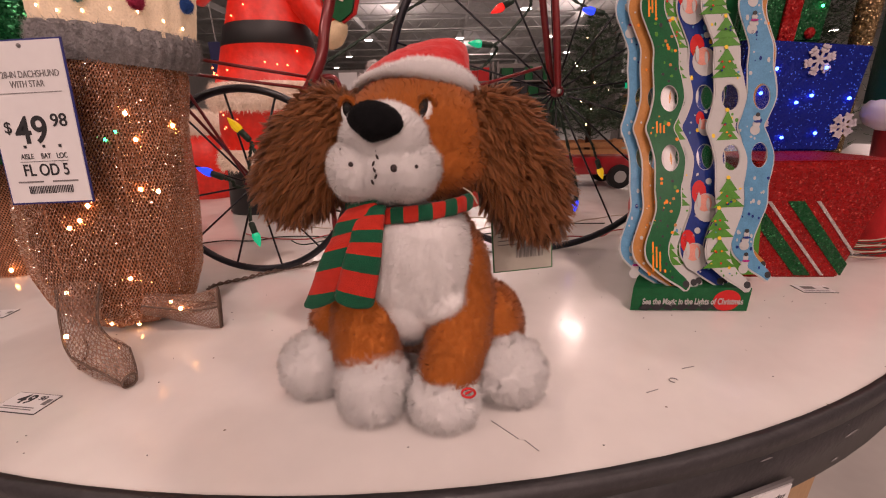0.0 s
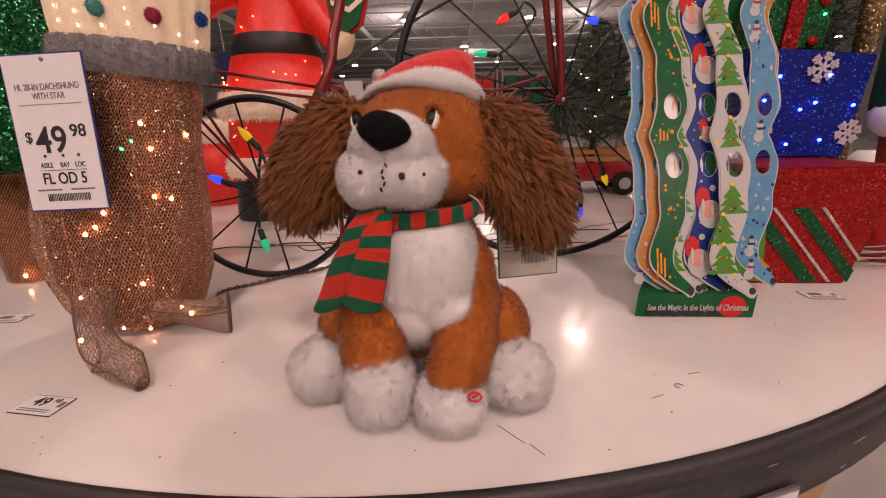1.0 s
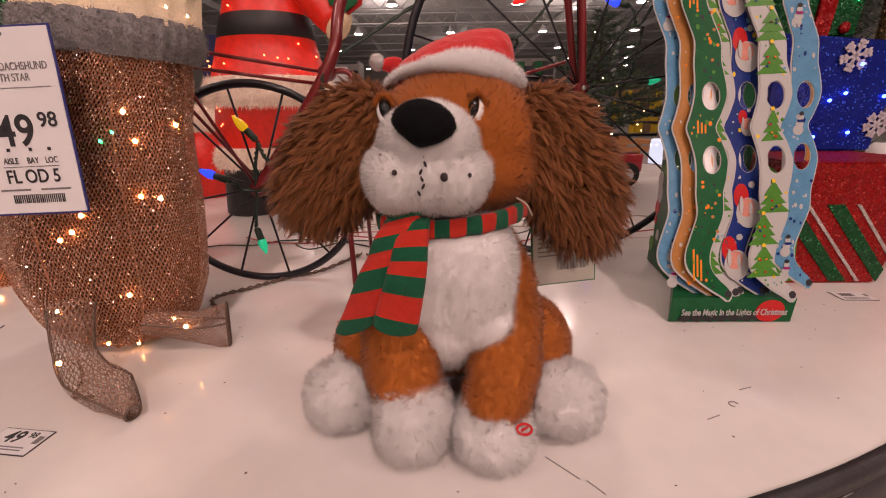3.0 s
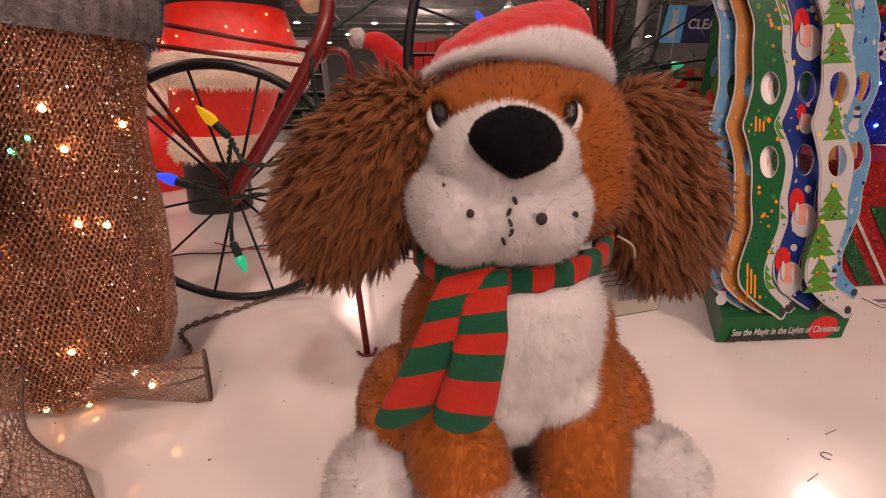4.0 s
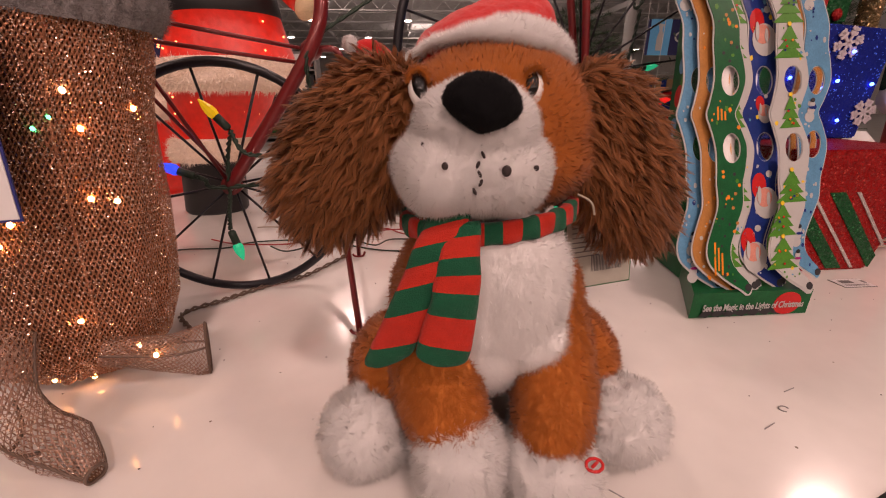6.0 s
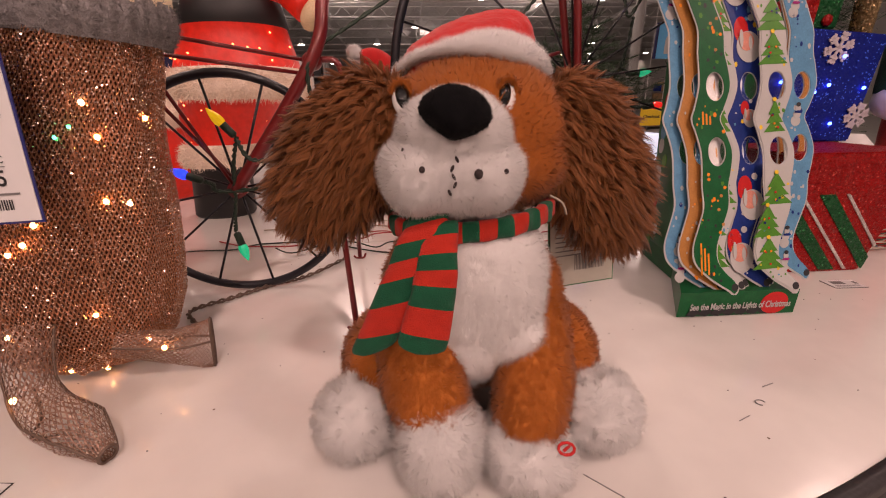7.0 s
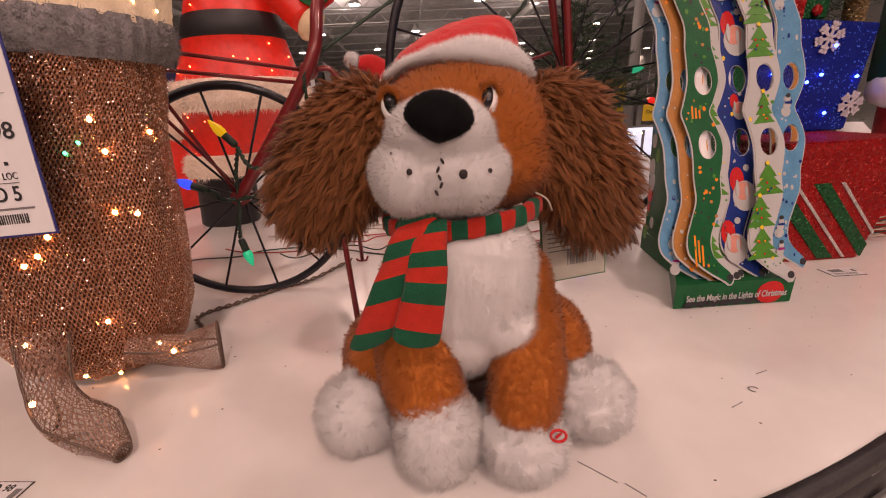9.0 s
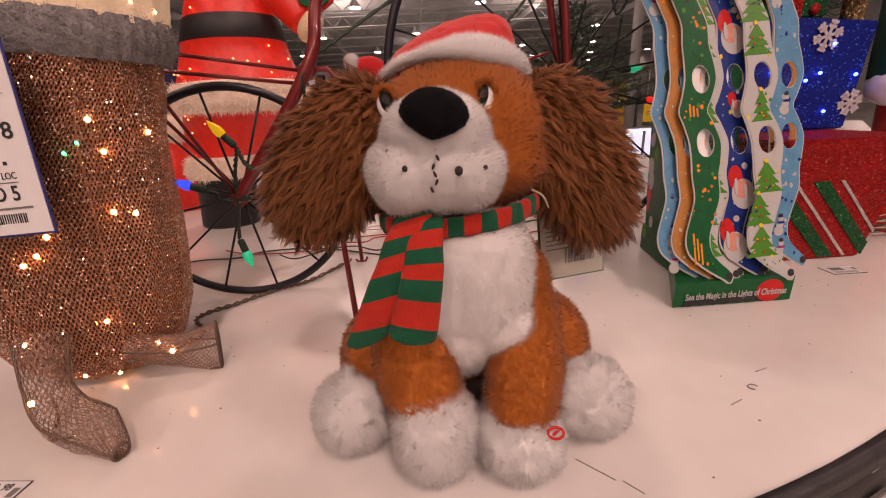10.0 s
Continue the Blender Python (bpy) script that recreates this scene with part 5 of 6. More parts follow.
def wire(pts, m="cable_green", r=0.0013, name="light_cord", label="dark green twisted light cord on the bicycle", twist=True):
    path = smooth_path(pts, 12)
    bm = bmesh.new()
    for ph in (0, math.pi) if twist else (0,):
        tube([p + (Vector((math.cos(1.3 * i + ph), math.sin(1.3 * i + ph), math.sin(1.3 * i + ph))) * r * 0.9 if twist else Vector()) for i, p in enumerate(path)], r, 5, bm=bm)
    solo(name, bm, M[m], label, "cord", "light cords")


wire((S1[0], (-0.455, 0.600, 0.090), HL + Vector((0, -0.015, -0.01)), (-0.445, 0.598, 0.145), S1[1]))
wire((S1[2], (-0.47, 0.600, 0.124), HL + Vector((-0.01, -0.016, 0)), (-0.39, 0.60, 0.120), (-0.36, 0.63, 0.110), S1[3]))
wire((S1[1], (-0.42, 0.58, 0.150), (-0.39, 0.60, 0.152), (-0.365, 0.605, 0.19), CL + Vector((0, -0.012, 0)), (-0.32, 0.64, 0.275), (-0.24, 0.69, 0.33), (-0.16, 0.71, 0.37)))
wire((S1[4], (-0.115, 0.715, 0.345), (-0.10, 0.72, 0.33), (-0.13, 0.71, 0.295), S1[6]))
wire((S1[6], (-0.145, 0.71, 0.275), (-0.165, 0.71, 0.255), S1[7]))
wire(((-0.10, 0.73, 0.39), (-0.04, 0.74, 0.34), S1[5], (0.02, 0.74, 0.30), (0.06, 0.76, 0.36)))
wire((S1[8], (0.02, 0.745, 0.237), (-0.01, 0.75, 0.225), HR + Vector((0.01, -0.012, -0.01)), (0.0, 0.74, 0.16), S1[9]))
wire((S1[12], (0.04, 0.745, 0.19), (0.01, 0.75, 0.215), (0.02, 0.745, 0.245), (0.03, 0.75, 0.30)))
wire((S1[10], (-0.02, 0.735, 0.11), HR + Vector((0, -0.012, -0.02)), (-0.06, 0.73, 0.12), S1[11]))
lay = random.Random(21)
for k, (m, lab) in enumerate((("cable_green", "dark green light wire lying on the table"), ("cable_red", "red light wire lying on the table"), ("cable_white", "pale light wire lying on the table"),
                              ("cable_green", "dark green light wire lying on the table"), ("cable_red", "red light wire lying on the table"), ("cable_white", "pale light wire lying on the table"))):
    x, y = -0.62 + 0.05 * k, 0.74 + 0.05 * (k % 3)
    pts = []
    for i in range(12):
        pts.append((x, y, 0.0018 + 0.0012 * k))
        x, y = x + lay.uniform(0.02, 0.075), y + lay.uniform(-0.035, 0.035)
    wire(pts, m, 0.0011, "loose_wire", lab, False)
for k in range(3):
    pts = []
    for i in range(26):
        q = 0.9 * i
        pts.append((0.345 + 0.05 * math.cos(q) + 0.01 * lay.random(), 0.66 + 0.04 * math.sin(q) + 0.01 * k, 0.003 + 0.0012 * i + 0.0004 * k))
    wire(pts, ("cable_white", "cable_green", "cable_white")[k], 0.0009, "coiled_wire", "coil of thin light wire heaped on the table", False)


# ---- the red-suited light-up figure ----
SX, SY = -0.566, 0.985
suit = bmesh.new()
prof = [(z, cx, SY, rx, rx * 0.8) for z, cx, rx in (
    (0.0, -0.640, 0.052), (0.005, -0.640, 0.056), (0.094, -0.632, 0.054), (0.096, -0.628, 0.066), (0.112, -0.626, 0.071), (0.132, -0.622, 0.068), (0.136, -0.612, 0.066), (0.175, -0.602, 0.082), (0.212, -0.590, 0.088),
    (0.214, -0.572, 0.112), (0.226, -0.570, 0.121), (0.252, -0.568, 0.116), (0.262, -0.567, 0.107), (0.300, -0.565, 0.095), (0.326, -0.564, 0.088), (0.328, -0.563, 0.0895), (0.362, -0.560, 0.081), (0.364, -0.559, 0.079),
    (0.41, -0.552, 0.071), (0.45, -0.548, 0.066), (0.49, -0.546, 0.060), (0.52, -0.546, 0.034), (0.58, -0.546, 0.05), (0.63, -0.546, 0.02))]
lathe(prof, 44, suit, [2, 2, 1, 1, 1, 1, 0, 0, 1, 1, 1, 1, 0, 0, 2, 2, 2, 0, 0, 0, 0, 3, 3])
for pts, r0, r1, mi in ((((-0.505, SY - 0.02, 0.455), (-0.465, SY - 0.03, 0.395), (-0.425, SY - 0.04, 0.348)), 0.036, 0.026, 0), (((-0.60, SY, 0.46), (-0.66, SY - 0.02, 0.44), (-0.69, SY - 0.02, 0.42)), 0.036, 0.03, 0)):
    n0 = len(suit.faces)
    path = smooth_path(pts, 6)
    tube(path, [r0 + (r1 - r0) * i / (len(path) - 1) for i in range(len(path))], 16, bm=suit)
    suit.faces.ensure_lookup_table()
    for f in suit.faces[n0:]:
        f.material_index = mi
n0 = len(suit.faces)
ell((-0.416, SY - 0.044, 0.341), (0.018, 0.027, 0.028), (0, 40, 0), 3, 0.003, bm=suit)
suit.faces.ensure_lookup_table()
for f in suit.faces[n0:]:
    f.material_index = 3
n0 = len(suit.faces)
rnd = random.Random(4)
for k in range(46):
    z = rnd.choice((rnd.uniform(0.14, 0.21), rnd.uniform(0.27, 0.32), rnd.uniform(0.37, 0.46)))
    sec = [p for p in prof if p[0] <= z][-1]
    a = rnd.uniform(3.3, 6.1)
    ell((sec[1] + (sec[3] - 0.003) * math.cos(a), sec[2] + (sec[4] - 0.003) * math.sin(a) - 0.003, z), (0.0018, 0.003, 0.0018), sub=1, bm=suit)
suit.faces.ensure_lookup_table()
for f in suit.faces[n0:]:
    f.material_index = 4
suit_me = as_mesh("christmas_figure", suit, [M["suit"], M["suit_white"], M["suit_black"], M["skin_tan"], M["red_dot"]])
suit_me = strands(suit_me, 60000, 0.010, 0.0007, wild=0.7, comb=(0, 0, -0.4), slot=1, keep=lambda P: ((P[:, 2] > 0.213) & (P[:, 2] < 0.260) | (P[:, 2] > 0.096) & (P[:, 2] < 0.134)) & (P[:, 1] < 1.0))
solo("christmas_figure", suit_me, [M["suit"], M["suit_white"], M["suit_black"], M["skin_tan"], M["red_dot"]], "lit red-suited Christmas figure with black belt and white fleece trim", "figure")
# the sack shares the figure's emitting fabric and fleece; it holds no lamp
sack = thing("toy_sack", (-0.855, 1.19, 0.0), "red fabric sack with white fleece rim behind the figure", "sack")
part("bag", lathe([(0.0, -0.855, 1.19, 0.066, 0.066), (0.02, -0.855, 1.19, 0.080, 0.078), (0.10, -0.852, 1.19, 0.082, 0.078), (0.165, -0.850, 1.19, 0.068, 0.066)], 32), M["suit"], sack, "red fabric with added glow")
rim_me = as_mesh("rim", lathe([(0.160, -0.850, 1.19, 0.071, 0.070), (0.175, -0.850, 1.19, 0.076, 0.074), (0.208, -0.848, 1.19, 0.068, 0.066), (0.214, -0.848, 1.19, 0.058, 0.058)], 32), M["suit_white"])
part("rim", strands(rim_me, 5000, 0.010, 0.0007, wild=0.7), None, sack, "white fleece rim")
stock = thing("chevron_stocking", (-0.395, 0.93, 0.36), "green and white chevron stocking held by the red-suited figure", "stocking")
SF = plane_at((-0.398, 0.930, 0.388), (0.98, 0.1, 0.1), (0.12, 0, 1)) @ Matrix.Diagonal((1.25, 1.25, 1.25, 1))
part("backing", plate([(-0.024, -0.012), (-0.006, -0.024), (0.012, -0.014), (0.03, 0.03), (0.035, 0.14), (-0.03, 0.14)], 0.016, SF), M["print_green"], stock, smooth=False)
for k in range(6):
    v = 0.0 + 0.022 * k
    part("chevron", plate([(-0.022, v + 0.012), (0.002, v), (0.028, v + 0.016), (0.028, v + 0.023), (0.002, v + 0.007), (-0.022, v + 0.019)], 0.002, SF @ pose(0, 0, 0.009)), M["suit_white"], stock, smooth=False)
part("trim", tube([SF @ Vector(p) for p in ((-0.026, 0.14, 0), (-0.026, 0.0, 0), (-0.006, -0.026, 0), (0.016, -0.014, 0), (0.034, 0.03, 0), (0.038, 0.14, 0))], 0.004, 8), M["red_felt"], stock, "red trim")

# a second, smaller red hat behind
hat2 = thing("felt_hat_decoration", (-0.33, 1.05, 0.0), "small red felt hat with white pompom on a striped stand", "hat decoration")
part("stand", lathe([(0.0, -0.335, 1.06, 0.035, 0.035), (0.01, -0.335, 1.06, 0.02, 0.02), (0.21, -0.335, 1.06, 0.024, 0.024)], 20), M["print_red"], hat2, "red post")
for k in range(5):
    part("stripe", lathe([(0.03 + 0.036 * k, -0.335, 1.06, 0.0245, 0.0245), (0.045 + 0.036 * k, -0.335, 1.06, 0.0247, 0.0247)], 20), M["suit_white"], hat2, "white stripe")
part("cap", tube(smooth_path(((-0.30, 1.055, 0.215), (-0.305, 1.052, 0.255), (-0.33, 1.045, 0.285), (-0.358, 1.035, 0.288)), 6), [0.04 - 0.0017 * i for i in range(19)], 18), M["red_felt"], hat2)
plush("pompom", ell((-0.367, 1.034, 0.293), (0.013, 0.013, 0.013), sub=3), M["white_fur"], hat2, 2500, 0.006, 0.0005, wild=0.8)


# ---- wagon with a small fir ----
WX, WY = 0.176, 1.27
wag = thing("toy_wagon", (WX, WY, 0.0), "red enamelled toy wagon with pine side rails", "wagon")
part("tray", box((WX, WY, 0.062), (0.235, 0.12, 0.050), 0.006), M["wagon_red"], wag, "red steel tray")
for z in (0.098, 0.116):
    for s in (-1, 1):
        part("rail", box((WX, WY + 0.062 * s, z), (0.25, 0.006, 0.012), 0.001), M["pine"], wag, "raw pine rail", smooth=False)
for u in (-0.1, 0.0, 0.1):
    for s in (-1, 1):
        part("stake", box((WX + u, WY + 0.056 * s, 0.10), (0.012, 0.005, 0.05), 0.001), M["pine"], wag, smooth=False)
for u in (-0.075, 0.075):
    for s in (-1, 1):
        c = Vector((WX + u, WY + 0.062 * s, 0.032))
        w = part("wheel", tube((c - Vector((0, 0.009, 0)), c + Vector((0, 0.009, 0))), 0.032, 24), M["tyre"], wag, "black wheel", smooth=False)
        part("rim", tube((c - Vector((0, 0.0105, 0)), c + Vector((0, 0.0105, 0))), 0.016, 20), M["print_white"], w, "white rim", smooth=False)
part("handle", tube(((WX - 0.12, WY, 0.05), (WX - 0.2, WY - 0.05, 0.16)), 0.004, 8), M["bike_black"], wag)

fir = thing("fir_tree", (WX + 0.01, WY + 0.02, 0.09), "small dark artificial fir with warm lights, standing in the wagon", "christmas tree")
part("trunk", tube(((WX + 0.01, WY + 0.02, 0.088), (WX + 0.005, WY + 0.02, 0.26), (WX, WY + 0.02, 0.42)), [0.008, 0.006, 0.002], 8), M["bark"], fir)
rnd = random.Random(8)
nb, VV, FF = 0, [], []
for k in range(86):
    s = (k + 0.5) / 86
    z = 0.12 + 0.31 * s
    a = k * 2.4
    ln = (0.225 * (1 - s) + 0.026) * rnd.uniform(0.75, 1.15)
    st = Vector((WX + 0.008 - 0.006 * s, WY + 0.02, z))
    way = Vector((math.cos(a), math.sin(a), rnd.uniform(0.05, 0.45)))
    twigs = [(st, st + way * ln)]
    for q in (0.35, 0.55, 0.75):
        for sd in (-1, 1):
            side = Vector((-way.y, way.x, 0.1)) * sd
            twigs.append((st + way * ln * q, st + way * ln * (q + 0.2) + side * ln * 0.28 * (1.2 - q)))
    for p0, p1 in twigs:
        d = p1 - p0
        n = max(6, int(d.length / 0.0016))
        for i in range(n):
            p = p0 + d * (i / n)
            r = Vector((rnd.gauss(0, 1), rnd.gauss(0, 1), rnd.gauss(0, 1))).normalized()
            tip = p + (d.normalized() * 0.6 + r) * 0.013
            sd = d.cross(r).normalized() * 0.0009
            b0 = len(VV)
            VV += [tuple(p - sd), tuple(p + sd), tuple(tip)]
            FF.append((b0, b0 + 1, b0 + 2))
me = bpy.data.meshes.new("needles")
me.from_pydata(VV, [], FF)
me.materials.append(M["needle"])
part("needles", me, None, fir, "dark green needles", kind="stuff")
for k in range(20):
    s, a = rnd.random() ** 1.4, rnd.uniform(3.2, 6.2)
    r = (0.19 * (1 - s) + 0.015) * rnd.uniform(0.5, 1)
    part("bulb", ell((WX + r * math.cos(a), WY + 0.02 + r * math.sin(a), 0.11 + 0.30 * s), (0.0017, 0.0017, 0.0017), sub=1), M["warm_dim"], fir, "small warm light")


# ---- cardboard stand of paper glasses ----
stand = thing("paper_glasses_stand", (0.035, 0.53, 0.0), "printed cardboard counter stand hung with paper light-show glasses", "display stand")
SF0 = plane_at((0.034, 0.495, 0.0), (1, -0.02, 0), (0, 0, 1))


def prism(pts, z0, z1, lean=0.0):
    bm = bmesh.new()
    lo = [bm.verts.new((x, y, z0)) for x, y in pts]
    hi = [bm.verts.new((x - 0.006 * lean, y + lean, z1)) for x, y in pts]
    bm.faces.new(lo[::-1])
    bm.faces.new(hi)
    n = len(pts)
    for i in range(n):
        bm.faces.new((lo[i], lo[(i + 1) % n], hi[(i + 1) % n], hi[i]))
    bmesh.ops.recalc_face_normals(bm, faces=bm.faces)
    return bm


base_pts = [(-0.024, 0.497), (0.092, 0.493), (0.100, 0.60), (0.105, 0.665), (0.04, 0.665), (0.026, 0.580)]
part("tray", prism(base_pts, 0.001, 0.026), M["print_green"], stand, "green printed tray", smooth=False)
col_pts = [(0.024, 0.592), (0.104, 0.594), (0.104, 0.655), (0.038, 0.655)]
part("column", prism(col_pts, 0.028, 0.42, 0.035), M["print_green"], stand, "printed cardboard column", smooth=False)
lettering("See the Magic in the Lights of Christmas", 0.0093, SF0 @ pose(0.002, 0.0115, 0.0016), M["print_white"], stand, "wording", bold=0.00018, wide=0.66)
part("ornament", plate([(0.036 + 0.0135 * math.cos(q), 0.0125 + 0.0115 * math.sin(q)) for q in (2 * math.pi * i / 24 for i in range(24))], 0.0006, SF0 @ pose(0, 0, 0.0006)), M["print_red"], stand, "red round ornament print", smooth=False)
for k in range(7):
    u = -0.05 + 0.012 * k
    part("leaf_print", plate([(u, 0.003), (u + 0.008, 0.001), (u + 0.014, 0.006), (u + 0.009, 0.011), (u + 0.004, 0.009)], 0.0003, SF0 @ pose(0, 0, 0.0005)), M["ink"], stand, "dark leaf print", smooth=False)
# side panel prints
SP = plane_at((0.027, 0.625, 0.0), (-0.21, -0.95, 0), (-0.0, 0.085, 1))
side_rnd = random.Random(14)
for k in range(22):
    z, u, r = 0.035 + 0.016 * k, side_rnd.uniform(-0.012, 0.010), side_rnd.uniform(0.004, 0.009)
    part("side_print", plate([(u + r * math.cos(q), z + r * 1.3 * math.sin(q)) for q in (2 * math.pi * i / 14 for i in range(14))], 0.0006, SP @ pose(0, 0, 0.0035)), M[side_rnd.choice(("print_sky", "print_yellow", "print_white", "print_red", "print_leaf"))], stand, smooth=False)

CARD = ((0.0, -0.024, 0.008), (0.012, -0.020, 0.014), (0.030, -0.015, 0.021), (0.048, -0.0145, 0.019), (0.062, -0.015, 0.0155), (0.085, -0.014, 0.015), (0.105, -0.020, 0.008), (0.128, -0.027, 0.000), (0.145, -0.025, 0.001), (0.158, -0.014, 0.010), (0.168, -0.002, 0.020), (0.176, 0.010, 0.023), (0.181, 0.016, 0.020))


def card_outline(inset):
    def side(k):
        pts = [(r[k], r[0]) for r in CARD]
        full = [(x, -l) for x, l in pts[::-1]] + pts[1:]
        return [(p.x, p.y) for p in smooth_path([(x, l, 0) for x, l in full], 4)]
    L, R = side(1), side(2)
    return [(x + inset, y * (1 - inset / 0.18)) for x, y in L] + [(x - inset, y * (1 - inset / 0.18)) for x, y in R[::-1]]


CARD = tuple((l if l < 0.062 else 0.062 + 0.86 * (l - 0.062), 0.90 * a - 0.001, 0.86 * b) for l, a, b in CARD)
OUT, INN = card_outline(0.0), card_outline(0.0014)


def oval(v, rx=0.0084, ry=0.0128, u=0.002, n=26):
    return [(u + rx * math.cos(2 * math.pi * i / n), v + ry * math.sin(2 * math.pi * i / n)) for i in range(n)]


def blob(u, v, rx, ry, n=14):
    return [(u + rx * math.cos(2 * math.pi * i / n), v + ry * math.sin(2 * math.pi * i / n)) for i in range(n)]


def glasses(F, style, colour, seed, lab):
    """One unfolded pair of paper glasses hung upright."""
    F = F @ Matrix.Diagonal((1, 1, 1, 1))
    r = random.Random(seed)
    t = thing("paper_glasses", F.translation, lab, "paper glasses", "paper glasses on the stand")
    holes = (oval(0.030), oval(-0.030))
    part("backing", plate(OUT, 0.0007, F, holes), M["print_white"], t, "white paper edge", smooth=False)
    fr = part("front", plate(INN, 0.0004, F @ pose(0, 0, 0.0006), (oval(0.030, 0.0090, 0.0134), oval(-0.030, 0.0090, 0.0134))), M[colour], t, smooth=False)
    for v in (0.030, -0.030):
        p = part("lens", plate(oval(v, 0.0087, 0.0131), 0.0002, F), M["film"], t, "clear film lens", smooth=False)
        p.visible_shadow = False
    G = F @ pose(0, 0, 0.00095)
    # small scattered motifs between the large ones
    tint = {"green": ("print_gold", "print_leaf", "ink"), "tree": ("print_leaf", "print_yellow", "print_sky"), "beard": ("print_white", "print_sky", "print_yellow"), "snow": ("print_white", "print_white", "print_navy"), "plain": ("print_white", "print_gold")}[style]
    for k in range(64):
        v = r.uniform(-0.150, 0.150)
        if abs(abs(v) - 0.030) < 0.017:
            continue
        row = min(CARD, key=lambda c: abs(c[0] - abs(v)))
        u, s = r.uniform(row[1] + 0.003, row[2] - 0.003), r.uniform(0.0006, 0.0019)
        part("motif", plate(blob(u, v, s, s * r.uniform(0.8, 1.8), 6), 0.0002, G), M[r.choice(tint)], fr, smooth=False)
    # dark roundel at the tip of each arm
    for sgn in (-1, 1):
        part("roundel", plate(blob(0.0155, sgn * 0.157, 0.0034, 0.0036), 0.0002, G), M["ink"], fr, smooth=False)
    if style == "green":
        for v in (-0.128, 0.128, 0.0):
            for k in range(3):
                u = -0.012 + 0.0035 * k - (0.006 if abs(v) > 0.1 else 0)
                part("gold_bar", plate([(u, v - 0.016 + 0.004 * (k % 2)), (u + 0.0017, v - 0.016 + 0.004 * (k % 2)), (u + 0.0017, v + 0.014 - 0.005 * k), (u, v + 0.014 - 0.005 * k)] if v else [(u, -0.005), (u + 0.0017, -0.005), (u + 0.0017, 0.007 - 0.002 * k), (u, 0.007 - 0.002 * k)], 0.0002, G), M["print_gold"], fr, "orange print", smooth=False)
        for k in range(16):
            v = r.choice((-1, 1)) * r.uniform(0.048, 0.11)
            part("dot_print", plate(blob(r.uniform(-0.008, 0.009), v, 0.0016, 0.0016, 8), 0.0002, G), M[r.choice(("print_tan", "ink", "print_gold"))], fr, smooth=False)
    if style == "tree":
        for v in (-0.140, -0.110, -0.080, -0.013, 0.049, 0.080, 0.112):
            w, u = r.uniform(0.0140, 0.0165), -0.002 if abs(v) < 0.1 else -0.012
            w *= 0.75 if v == -0.013 else 1
            for k in range(3):
                part("tree_print", plate([(u - w * (1 - 0.22 * k), v + 0.008 * k), (u + w * (1 - 0.22 * k), v + 0.008 * k + 0.001), (u + 0.001, v + 0.008 * k + 0.014)], 0.0002, G @ pose(0, 0, 0.00025 * k)), M["print_leaf"], fr, "green tree print", smooth=False)
            part("star_print", plate(blob(u, v + 0.030, 0.0022, 0.0022, 5), 0.0002, G @ pose(0, 0, 0.001)), M["print_yellow"], fr, smooth=False)
            for k in range(4):
                part("bauble_print", plate(blob(u + r.uniform(-0.005, 0.005), v + r.uniform(0.002, 0.02), 0.0011, 0.0011, 8), 0.0002, G @ pose(0, 0, 0.001)), M[r.choice(("print_red", "print_navy", "print_gold"))], fr, smooth=False)
    if style == "beard":
        for v in (-0.128, -0.078, 0.002, 0.070, 0.122):
            u = 0.000 if abs(v) < 0.1 else -0.012
            k = 0.72 if abs(v) < 0.03 else 1.22
            part("cap_print", plate(blob(u - 0.0040 * k, v + 0.010 * k, 0.0060 * k, 0.0100 * k, 14), 0.0002, G), M["print_red"], fr, "red print", smooth=False)
            part("beard_print", plate(blob(u + 0.0020, v - 0.003 * k, 0.0100 * k, 0.0120 * k, 18), 0.0002, G @ pose(0, 0, 0.0003)), M["print_white"], fr, "white print", smooth=False)
            part("rose_print", plate(blob(u, v + 0.001 * k, 0.0062 * k, 0.0072 * k, 16), 0.0002, G @ pose(0, 0, 0.0006)), M["print_pink"], fr, "rose print", smooth=False)
            part("moustache_print", plate(blob(u + 0.003 * k, v, 0.0015 * k, 0.0052 * k, 12), 0.0002, G @ pose(0, 0, 0.0009)), M["print_white"], fr, smooth=False)
            part("trim_print", plate(blob(u - 0.0045 * k, v + 0.003 * k, 0.0016 * k, 0.0070 * k, 12), 0.0002, G @ pose(0, 0, 0.0009)), M["print_white"], fr, smooth=False)
            part("bobble_print", plate(blob(u + 0.004 * k, v + 0.019 * k, 0.0026 * k, 0.0026 * k, 10), 0.0002, G @ pose(0, 0, 0.0003)), M["print_white"], fr, smooth=False)
    if style == "snow":
        for v in (-0.150, -0.125, -0.004, 0.098, 0.125, 0.148):
            u = -0.004 if abs(v) < 0.05 else -0.011
            for k, rr in ((0, 0.0052), (1, 0.004), (2, 0.003)):
                part("snowball_print", plate(blob(u + 0.001 * k, v + 0.006 * k, rr, rr, 14), 0.0002, G @ pose(0, 0, 0.0002 * k)), M["print_white"], fr, "white print", smooth=False)
            part("scarf_print", plate(blob(u + 0.002, v + 0.0085, 0.0042, 0.0013, 10), 0.0002, G @ pose(0, 0, 0.0008)), M[r.choice(("print_red", "print_navy", "print_purple"))], fr, smooth=False)
            part("cap_print", plate(blob(u + 0.002, v + 0.0155, 0.0024, 0.0022, 8), 0.0002, G @ pose(0, 0, 0.0008)), M["ink"], fr, smooth=False)
    return t


